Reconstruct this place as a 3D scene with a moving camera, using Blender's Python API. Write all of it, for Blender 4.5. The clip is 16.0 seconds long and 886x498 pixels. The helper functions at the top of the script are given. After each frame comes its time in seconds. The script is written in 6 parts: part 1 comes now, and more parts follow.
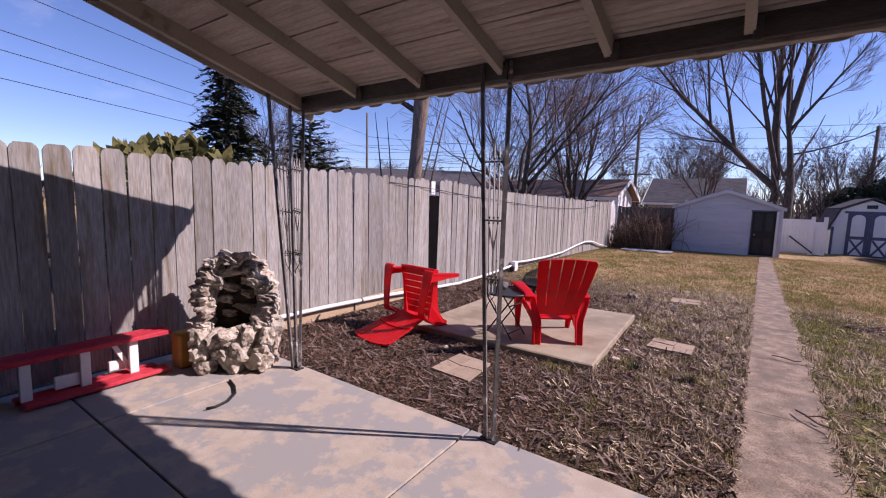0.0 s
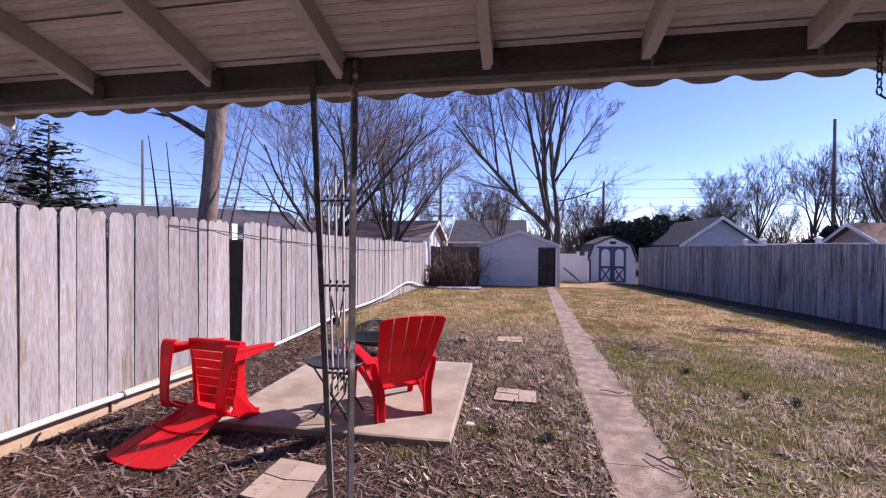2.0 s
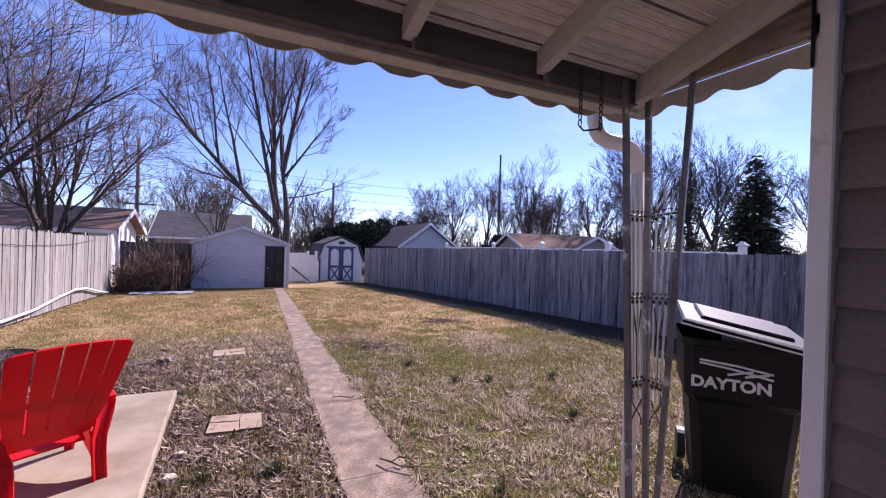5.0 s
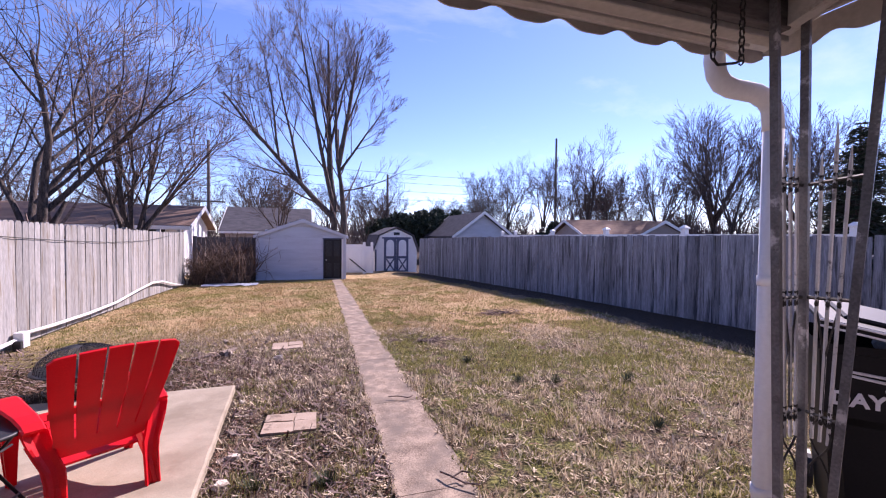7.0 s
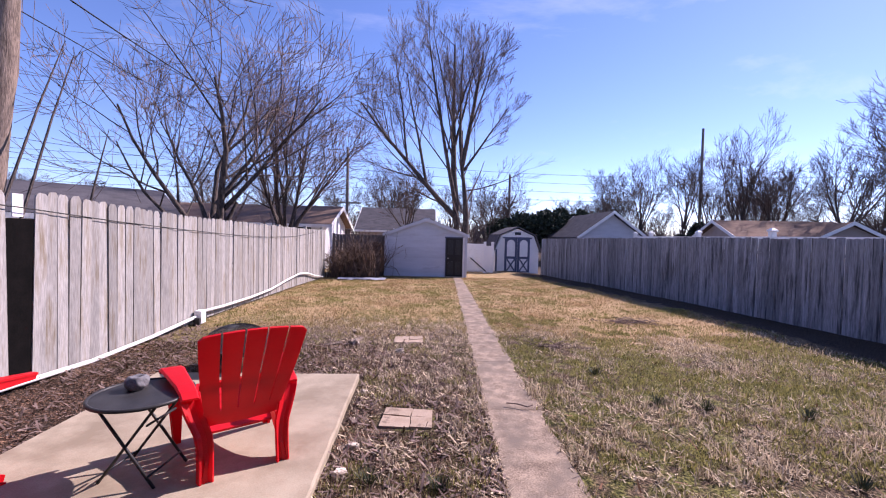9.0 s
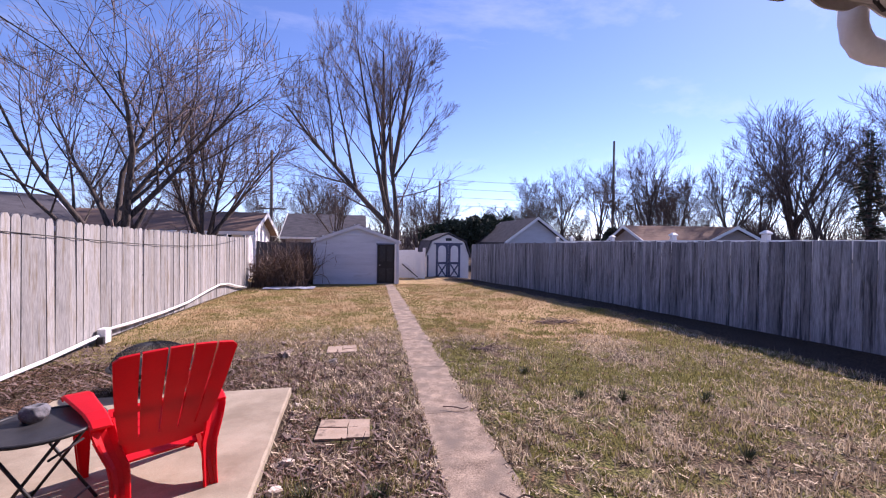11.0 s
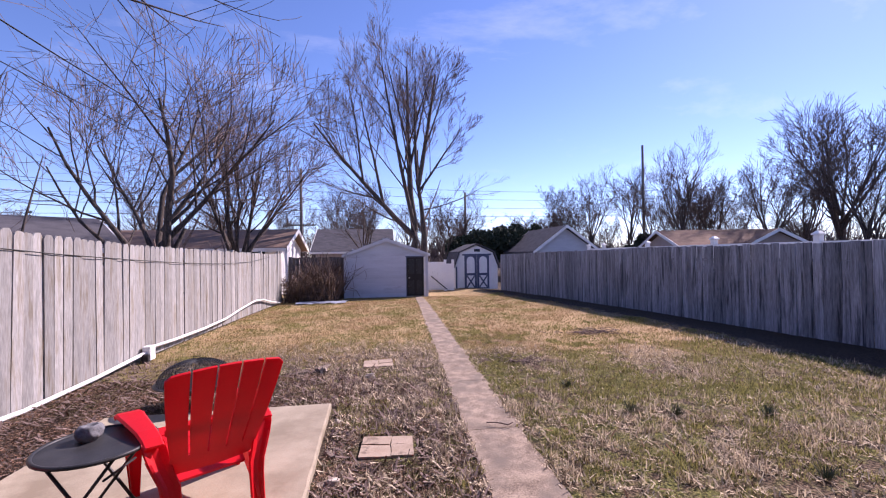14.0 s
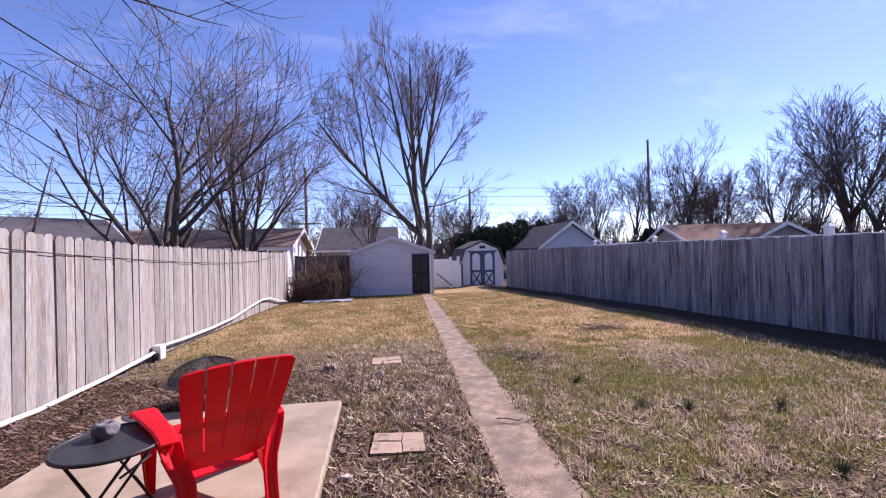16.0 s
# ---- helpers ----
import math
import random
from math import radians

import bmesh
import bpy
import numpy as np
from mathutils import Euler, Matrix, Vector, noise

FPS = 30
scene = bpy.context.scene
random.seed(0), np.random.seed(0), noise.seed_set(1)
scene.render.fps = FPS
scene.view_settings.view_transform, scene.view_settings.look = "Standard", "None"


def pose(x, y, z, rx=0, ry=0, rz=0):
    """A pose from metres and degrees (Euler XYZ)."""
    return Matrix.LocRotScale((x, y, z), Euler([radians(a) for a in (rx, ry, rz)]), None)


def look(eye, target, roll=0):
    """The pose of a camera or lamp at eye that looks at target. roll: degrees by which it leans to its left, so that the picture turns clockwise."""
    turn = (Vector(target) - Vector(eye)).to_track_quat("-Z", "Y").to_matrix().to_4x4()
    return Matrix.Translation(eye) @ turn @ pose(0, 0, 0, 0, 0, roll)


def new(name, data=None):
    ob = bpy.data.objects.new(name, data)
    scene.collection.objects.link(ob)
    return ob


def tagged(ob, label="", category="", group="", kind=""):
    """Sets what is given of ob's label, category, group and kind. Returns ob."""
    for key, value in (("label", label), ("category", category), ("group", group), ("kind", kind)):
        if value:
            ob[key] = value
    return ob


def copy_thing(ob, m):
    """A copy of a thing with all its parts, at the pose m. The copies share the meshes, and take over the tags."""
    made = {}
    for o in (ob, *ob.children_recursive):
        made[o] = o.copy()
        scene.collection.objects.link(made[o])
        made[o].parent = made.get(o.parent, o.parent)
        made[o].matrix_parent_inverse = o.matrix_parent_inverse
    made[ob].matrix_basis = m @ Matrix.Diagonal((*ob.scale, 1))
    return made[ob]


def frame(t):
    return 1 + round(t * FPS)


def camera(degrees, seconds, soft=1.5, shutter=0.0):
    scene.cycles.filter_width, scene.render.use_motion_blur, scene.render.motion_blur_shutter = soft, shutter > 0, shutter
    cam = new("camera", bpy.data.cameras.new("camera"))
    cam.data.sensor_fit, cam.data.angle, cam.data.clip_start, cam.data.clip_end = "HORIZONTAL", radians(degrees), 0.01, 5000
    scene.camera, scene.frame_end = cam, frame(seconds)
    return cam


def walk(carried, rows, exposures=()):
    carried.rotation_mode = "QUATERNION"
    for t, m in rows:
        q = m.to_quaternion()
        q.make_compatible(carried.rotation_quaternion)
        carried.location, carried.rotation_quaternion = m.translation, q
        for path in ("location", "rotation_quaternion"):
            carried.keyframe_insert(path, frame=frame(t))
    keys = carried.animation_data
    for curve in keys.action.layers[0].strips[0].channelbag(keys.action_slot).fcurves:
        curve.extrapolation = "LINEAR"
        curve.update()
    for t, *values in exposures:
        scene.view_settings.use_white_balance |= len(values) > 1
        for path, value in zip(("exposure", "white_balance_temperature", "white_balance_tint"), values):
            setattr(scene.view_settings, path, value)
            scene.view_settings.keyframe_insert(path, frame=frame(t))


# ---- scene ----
cam = camera(92.4, 16.0, 1.15)
PATH = [
    (0, (0.447, -0.14, 1.542), (-0.682, 1.496, 1.318), 1.5),
    (0.5, (0.337, 0.043, 1.579), (-0.671, 1.77, 1.532), -0.2),
    (1, (0.221, 0.298, 1.596), (-0.662, 2.092, 1.612), 1.0),
    (1.5, (0.093, 0.438, 1.606), (-0.648, 2.296, 1.611), 1.1),
    (2, (-0.052, 0.519, 1.608), (-0.394, 2.49, 1.586), 0.4),
    (2.5, (-0.111, 0.622, 1.601), (-0.241, 2.617, 1.539), 0.8),
    (3, (-0.116, 0.787, 1.598), (-0.093, 2.787, 1.601), 1.2),
    (3.5, (-0.107, 0.869, 1.602), (0.259, 2.835, 1.581), 1.5),
    (4, (-0.116, 0.859, 1.608), (0.656, 2.704, 1.578), 1.7),
    (4.2, (-0.119, 0.85, 1.613), (0.778, 2.638, 1.597), 1.8),
    (6.3, (0.061, 1.105, 1.622), (0.77, 2.974, 1.641), 1.2),
    (6.5, (0.061, 1.152, 1.617), (0.743, 3.032, 1.623), 1.0),
    (7, (0.047, 1.272, 1.613), (0.676, 3.17, 1.555), 0.6),
    (7.5, (0.042, 1.426, 1.581), (0.424, 3.388, 1.514), 1.9),
    (8, (0.069, 1.488, 1.574), (0.172, 3.485, 1.544), 1.8),
    (8.5, (0.059, 1.506, 1.564), (-0.006, 3.503, 1.486), 1.5),
    (9, (0.086, 1.512, 1.571), (0.162, 3.51, 1.506), 1.4),
    (9.5, (0.104, 1.49, 1.573), (0.335, 3.475, 1.508), 1.8),
    (10, (0.105, 1.479, 1.575), (0.43, 3.451, 1.521), 2.2),
    (10.2, (0.096, 1.478, 1.582), (0.453, 3.446, 1.552), 2.0),
    (12.3, (-0.008, 1.422, 1.587), (0.401, 3.379, 1.557), 0.4),
    (12.5, (-0.008, 1.478, 1.586), (0.324, 3.451, 1.601), -0.8),
    (13, (0.03, 1.549, 1.596), (0.281, 3.532, 1.665), 0.5),
    (13.5, (-0.005, 1.57, 1.592), (0.25, 3.553, 1.658), -0.6),
    (14, (-0.058, 1.555, 1.58), (0.219, 3.536, 1.603), -0.8),
    (14.5, (-0.096, 1.57, 1.575), (0.229, 3.544, 1.582), -0.6),
    (15, (-0.109, 1.572, 1.574), (0.134, 3.557, 1.603), -1.2),
    (15.5, (-0.103, 1.567, 1.57), (0.139, 3.552, 1.59), -0.9),
    (16, (-0.093, 1.566, 1.572), (0.162, 3.549, 1.583), -1.4),
]
walk(cam, [(t, look(eye, target, roll)) for t, eye, target, roll in PATH], [(0.0, 0.38, 6500.0, 35.0), (2.0, 0.75, 6250.0, 36.0), (4.0, 0.74, 6250.0, 36.0), (6.5, 1.02, 6250.0, 37.5), (8.0, 0.90, 6350.0, 36.0), (16.0, 0.85, 6400.0, 35.5)])

# ---------- light ----------
SUN_AZ, SUN_EL = math.atan2(1.6, 1.0), radians(39)
world = bpy.data.worlds.new("sky")
scene.world = world
world.use_nodes = True
wn = world.node_tree
sky = wn.nodes.new("ShaderNodeTexSky")
sky.sky_type, sky.sun_disc = "NISHITA", False
sky.sun_elevation, sky.sun_rotation = SUN_EL, SUN_AZ
sky.air_density, sky.dust_density, sky.ozone_density, sky.altitude = 1.0, 0.6, 3.5, 2600
clear = wn.nodes.new("ShaderNodeHueSaturation")
clear.inputs["Hue"].default_value, clear.inputs["Saturation"].default_value = 0.506, 1.08
wn.links.new(sky.outputs[0], clear.inputs["Color"])
way = wn.nodes.new("ShaderNodeTexCoord")
drawn = wn.nodes.new("ShaderNodeMapping")
drawn.inputs["Rotation"].default_value = (0.0, 0.5, 0.6)
drawn.inputs["Scale"].default_value = (1.2, 4.5, 7.0)
wisp = wn.nodes.new("ShaderNodeTexNoise")
wisp.inputs["Scale"].default_value, wisp.inputs["Detail"].default_value, wisp.inputs["Roughness"].default_value = 1.6, 8, 0.62
thin = wn.nodes.new("ShaderNodeMapRange")
thin.inputs["From Min"].default_value, thin.inputs["From Max"].default_value, thin.inputs["To Max"].default_value = 0.55, 0.85, 0.20
cirrus = wn.nodes.new("ShaderNodeMix")
cirrus.data_type = "RGBA"
cirrus.inputs["B"].default_value = (7.0, 7.3, 7.8, 1)
wn.links.new(way.outputs["Generated"], drawn.inputs["Vector"])
wn.links.new(drawn.outputs[0], wisp.inputs["Vector"])
wn.links.new(wisp.outputs["Fac"], thin.inputs["Value"])
wn.links.new(thin.outputs["Result"], cirrus.inputs["Factor"])
wn.links.new(clear.outputs[0], cirrus.inputs["A"])
wn.links.new(cirrus.outputs["Result"], wn.nodes["Background"].inputs[0])
wn.nodes["Background"].inputs[1].default_value = 0.124
sun = new("sun", bpy.data.lights.new("sun", "SUN"))
sun.data.energy, sun.data.angle, sun.data.color = 5.0, radians(0.53), (1.0, 0.94, 0.86)
sun.matrix_world = look((30 * math.sin(SUN_AZ) * math.cos(SUN_EL), 30 * math.cos(SUN_AZ) * math.cos(SUN_EL), 30 * math.sin(SUN_EL)), (0, 0, 0))

rng = random.Random(11)


# ---------- materials ----------
def surface(name, a, b, scale=6.0, fine=60.0, rough=0.8, bump=0.3, depth=0.004, stretch=(1, 1, 1), vary=0.0, island=0.0, metal=0.0, contrast=0.5, c=None, spots=2.0, cover=0.5, spec=0.3, glow=0.0, edge=0.03, duo=False):
    """Two colours mixed by broad and fine noise, a third colour in larger stains, and grain in relief."""
    m = bpy.data.materials.new(name)
    m.use_nodes = True
    t, N = m.node_tree, m.node_tree.nodes
    L = t.links.new
    bs = N["Principled BSDF"]
    geo = N.new("ShaderNodeNewGeometry")
    info = N.new("ShaderNodeObjectInfo")
    off = N.new("ShaderNodeVectorMath"); off.operation = "MULTIPLY_ADD"
    off.inputs[1].default_value = stretch
    L(geo.outputs["Position"], off.inputs[0])
    rv = N.new("ShaderNodeMath"); rv.operation = "MULTIPLY"; rv.inputs[1].default_value = 37.0 if vary else 0.0
    L(info.outputs["Random"], rv.inputs[0])
    L(rv.outputs[0], off.inputs[2])

    def nz(s, d):
        n = N.new("ShaderNodeTexNoise")
        n.inputs["Scale"].default_value, n.inputs["Detail"].default_value = s, d
        L(off.outputs[0], n.inputs["Vector"])
        return n.outputs["Fac"]

    def ramp(src, lo, hi):
        r = N.new("ShaderNodeMapRange")
        r.inputs["From Min"].default_value, r.inputs["From Max"].default_value = lo, hi
        L(src, r.inputs["Value"])
        return r.outputs["Result"]

    def mix(f, x, y, mode="MIX"):
        n = N.new("ShaderNodeMix"); n.data_type, n.blend_type = "RGBA", mode
        for sock, v in ((n.inputs["Factor"], f), (n.inputs["A"], x), (n.inputs["B"], y)):
            if isinstance(v, bpy.types.NodeSocket):
                L(v, sock)
            elif isinstance(v, tuple):
                sock.default_value = (*v, 1)
            else:
                sock.default_value = v
        return n.outputs["Result"]

    broad, grain = nz(scale, 4), nz(fine, 3)
    both = N.new("ShaderNodeMath"); both.operation = "MULTIPLY_ADD"; both.inputs[1].default_value = 0.5
    L(grain, both.inputs[0])
    hb = N.new("ShaderNodeMath"); hb.operation = "MULTIPLY"; hb.inputs[1].default_value = 0.5
    L(broad, hb.inputs[0]); L(hb.outputs[0], both.inputs[2])
    w = 0.25 * (1.05 - contrast)
    col = mix(geo.outputs["Random Per Island"] if duo else ramp(both.outputs[0], 0.5 - w, 0.5 + w), a, b)
    if c:
        st = nz(spots, 9)
        st.node.inputs["Roughness"].default_value = 0.66
        col = mix(ramp(st, cover - edge, cover + edge), col, c)
    for amount, src in ((vary, info.outputs["Random"]), (island, geo.outputs["Random Per Island"])):
        if amount:
            v = N.new("ShaderNodeMapRange")
            v.inputs["To Min"].default_value, v.inputs["To Max"].default_value = 1 - amount, 1 + amount
            L(src, v.inputs["Value"])
            h = N.new("ShaderNodeVectorMath"); h.operation = "SCALE"
            L(col, h.inputs[0]); L(v.outputs["Result"], h.inputs["Scale"])
            col = h.outputs[0]
    L(col, bs.inputs["Base Color"])
    bs.inputs["Roughness"].default_value, bs.inputs["Metallic"].default_value = rough, metal
    bs.inputs["Specular IOR Level"].default_value = spec
    if bump:
        bp = N.new("ShaderNodeBump")
        bp.inputs["Strength"].default_value, bp.inputs["Distance"].default_value = bump, depth
        L(both.outputs[0], bp.inputs["Height"])
        L(bp.outputs[0], bs.inputs["Normal"])
    if glow:
        # thin leaves let part of the light through
        tl = N.new("ShaderNodeBsdfTranslucent")
        ms = N.new("ShaderNodeMixShader"); ms.inputs[0].default_value = glow
        L(col, tl.inputs["Color"])
        L(bs.outputs[0], ms.inputs[1]); L(tl.outputs[0], ms.inputs[2])
        L(ms.outputs[0], N["Material Output"].inputs["Surface"])
    return m


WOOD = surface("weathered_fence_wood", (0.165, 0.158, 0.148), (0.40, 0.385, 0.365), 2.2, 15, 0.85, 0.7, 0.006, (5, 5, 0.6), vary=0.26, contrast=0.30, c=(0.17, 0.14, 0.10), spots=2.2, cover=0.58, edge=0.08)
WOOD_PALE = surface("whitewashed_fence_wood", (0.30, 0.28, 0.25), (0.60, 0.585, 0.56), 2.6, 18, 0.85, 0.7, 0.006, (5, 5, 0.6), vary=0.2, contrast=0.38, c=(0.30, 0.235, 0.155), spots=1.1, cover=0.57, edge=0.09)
WOOD_R = surface("grey_fence_wood", (0.12, 0.12, 0.13), (0.36, 0.362, 0.385), 3, 18, 0.85, 0.6, 0.005, (6, 6, 0.4), vary=0.30, contrast=0.42, c=(0.06, 0.06, 0.063), spots=2.2, cover=0.58, edge=0.06)
RAW_WOOD = surface("tan_board", (0.36, 0.26, 0.16), (0.5, 0.38, 0.25), 5, 30, 0.85, 0.3, 0.003, (4, 0.6, 4), vary=0.1)
CONCRETE = surface("concrete", (0.28, 0.23, 0.165), (0.40, 0.338, 0.25), 5, 110, 0.9, 0.5, 0.004, c=(0.23, 0.185, 0.13), spots=1.8, cover=0.55, edge=0.1)
PAINTED = surface("peeling_painted_concrete", (0.36, 0.305, 0.245), (0.46, 0.395, 0.325), 9, 110, 0.85, 0.4, 0.003, c=(0.30, 0.29, 0.275), spots=2.6, cover=0.49, edge=0.025)
WALKWAY = surface("walkway_concrete", (0.13, 0.094, 0.068), (0.37, 0.285, 0.21), 7, 90, 0.92, 0.7, 0.005, contrast=0.6, c=(0.16, 0.128, 0.10), spots=3.0, cover=0.56, edge=0.10)
PAVER = surface("tan_paver", (0.30, 0.225, 0.16), (0.40, 0.31, 0.235), 8, 90, 0.9, 0.5, 0.004, vary=0.1, c=(0.2, 0.15, 0.11), spots=6, cover=0.6)
ROOFWOOD = surface("old_white_roof_underside", (0.47, 0.42, 0.37), (0.68, 0.62, 0.56), 3, 40, 0.8, 0.5, 0.006, (0.5, 4, 4), contrast=0.6, c=(0.25, 0.19, 0.155), spots=2.0, cover=0.62, edge=0.1)
CREAM = surface("cream_painted_timber", (0.40, 0.365, 0.31), (0.50, 0.46, 0.40), 4, 50, 0.7, 0.2, 0.002, c=(0.28, 0.24, 0.2), spots=3, cover=0.62)
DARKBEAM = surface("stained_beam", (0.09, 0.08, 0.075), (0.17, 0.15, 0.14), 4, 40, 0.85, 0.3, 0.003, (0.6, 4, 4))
IRON = surface("worn_iron", (0.10, 0.095, 0.092), (0.20, 0.19, 0.185), 14, 120, 0.45, 0.2, 0.001, metal=0.1, c=(0.52, 0.50, 0.48), spots=7, cover=0.60)
# darker cream for the closure: its inner face's shade is in the colour
CLOSURE = surface("shaded_cream_boards", (0.26, 0.22, 0.185), (0.38, 0.33, 0.28), 3, 40, 0.75, 0.4, 0.004, (2, 0.5, 4), c=(0.15, 0.12, 0.10), spots=3, cover=0.6)
IRON_PALE = surface("whitewashed_iron", (0.52, 0.51, 0.49), (0.62, 0.6, 0.58), 20, 120, 0.5, 0.2, 0.001, c=(0.2, 0.19, 0.18), spots=14, cover=0.62)
RUST = surface("dark_iron", (0.03, 0.028, 0.027), (0.06, 0.055, 0.05), 20, 120, 0.5, 0.2, 0.001, metal=0.4)
WHITE = surface("white_painted_metal", (0.70, 0.69, 0.67), (0.78, 0.77, 0.75), 5, 60, 0.45, 0.1, 0.001, c=(0.6, 0.58, 0.55), spots=5, cover=0.68)
PVC = surface("white_plastic", (0.74, 0.73, 0.71), (0.80, 0.79, 0.77), 5, 60, 0.4, 0.1, 0.001, c=(0.62, 0.58, 0.52), spots=6, cover=0.68)
SIDING = surface("white_siding", (0.47, 0.48, 0.52), (0.56, 0.57, 0.61), 3, 40, 0.6, 0.2, 0.002, (0.5, 1, 2), vary=0.05, c=(0.42, 0.42, 0.45), spots=1.2, cover=0.64)
HOUSE_SIDING = surface("taupe_siding", (0.15, 0.12, 0.115), (0.20, 0.16, 0.15), 4, 60, 0.6, 0.2, 0.001, vary=0.05)
RED = surface("red_plastic", (0.72, 0.010, 0.018), (0.82, 0.020, 0.026), 5, 150, 0.42, 0.12, 0.001, spec=0.45, glow=0.42)
RED_PAINT = surface("faded_red_paint", (0.45, 0.025, 0.045), (0.60, 0.06, 0.08), 6, 60, 0.7, 0.3, 0.002, (1, 0.4, 1))
BIN = surface("black_bin_plastic", (0.004, 0.004, 0.005), (0.008, 0.008, 0.009), 5, 90, 0.5, 0.1, 0.001, spec=0.22)
BLACK = surface("black_metal", (0.02, 0.02, 0.021), (0.04, 0.04, 0.042), 12, 120, 0.45, 0.15, 0.001)
STONE = surface("fountain_stone", (0.29, 0.24, 0.185), (0.56, 0.50, 0.42), 9, 45, 0.9, 0.9, 0.014, vary=0.22, contrast=0.55, c=(0.18, 0.14, 0.11), spots=6, cover=0.57)
# paler copy of the bark, with sunlight on the trunk put into its colour
BARK_SUN = surface("sunlit_bark", (0.10, 0.075, 0.058), (0.27, 0.205, 0.165), 6, 34, 0.9, 0.9, 0.02, (3, 3, 0.5), contrast=0.6)
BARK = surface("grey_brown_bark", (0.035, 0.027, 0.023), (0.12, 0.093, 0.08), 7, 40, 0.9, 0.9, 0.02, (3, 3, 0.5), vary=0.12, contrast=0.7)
TWIG = surface("bare_twigs", (0.095, 0.065, 0.054), (0.25, 0.18, 0.155), 3, 20, 0.9, 0.0, island=0.3)
FARTWIG = surface("far_twigs", (0.065, 0.047, 0.042), (0.14, 0.105, 0.092), 1, 8, 0.95, 0.0, island=0.3)
SPRUCE = surface("dark_needles", (0.022, 0.034, 0.022), (0.055, 0.07, 0.045), 2, 12, 0.85, 0.0, island=0.4)
YEW = surface("yellow_green_needles", (0.11, 0.11, 0.035), (0.24, 0.21, 0.08), 2, 12, 0.85, 0.0, island=0.35, glow=0.3)
SHINGLE = surface("grey_shingles", (0.06, 0.058, 0.065), (0.11, 0.105, 0.115), 2, 30, 0.95, 0.4, 0.01, (1, 1, 4), spec=0.1)
SHINGLE_BR = surface("brown_shingles", (0.14, 0.092, 0.07), (0.22, 0.15, 0.115), 2, 30, 0.95, 0.4, 0.01, (1, 1, 4), spec=0.1)
TAN_SIDING = surface("tan_wall", (0.32, 0.26, 0.23), (0.38, 0.31, 0.28), 2, 30, 0.8, 0.2, 0.004)
NAVY = surface("slate_blue_trim", (0.075, 0.085, 0.13), (0.10, 0.11, 0.16), 5, 60, 0.6, 0.1, 0.001)
GLASS_DARK = surface("dark_interior", (0.012, 0.012, 0.013), (0.02, 0.02, 0.021), 3, 30, 0.4, 0.0)
GRASSM = surface("grass_blades", (0.045, 0.050, 0.014), (0.52, 0.475, 0.175), 0.7, 3.0, 0.8, 0.0, glow=0.28, duo=True)
STRAWM = surface("dry_grass_blades", (0.09, 0.060, 0.037), (0.87, 0.72, 0.515), 0.9, 4.0, 0.85, 0.0, glow=0.3, duo=True)
TANGRASSM = surface("tan_grass_blades", (0.19, 0.125, 0.055), (0.62, 0.44, 0.25), 0.7, 3, 0.85, 0.0, c=(0.24, 0.225, 0.07), spots=0.7, cover=0.50, glow=0.3, duo=True, edge=0.08)
LITTERM = surface("mulch_chips", (0.026, 0.013, 0.008), (0.30, 0.175, 0.115), 2, 20, 0.9, 0.0, duo=True, c=(0.05, 0.028, 0.019), spots=1.6, cover=0.55, edge=0.1)
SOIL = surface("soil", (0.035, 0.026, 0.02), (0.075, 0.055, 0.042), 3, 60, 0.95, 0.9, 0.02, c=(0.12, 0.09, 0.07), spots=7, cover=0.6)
WIRE = surface("black_cable", (0.012, 0.012, 0.012), (0.02, 0.02, 0.02), 2, 20, 0.6, 0.0)
POLEM = surface("pole_wood", (0.10, 0.085, 0.075), (0.18, 0.155, 0.135), 2, 30, 0.9, 0.3, 0.006, (3, 3, 0.4))
GREY_CLOTH = surface("grey_yarn", (0.10, 0.10, 0.105), (0.19, 0.19, 0.20), 30, 160, 0.95, 0.6, 0.004)
LETTER_GLINT = surface("white_print_and_glint", (0.60, 0.60, 0.61), (0.66, 0.66, 0.67), 8, 60, 0.6, 0.0)
ORANGE = surface("ochre_plastic", (0.42, 0.19, 0.04), (0.5, 0.24, 0.06), 8, 60, 0.5, 0.1)


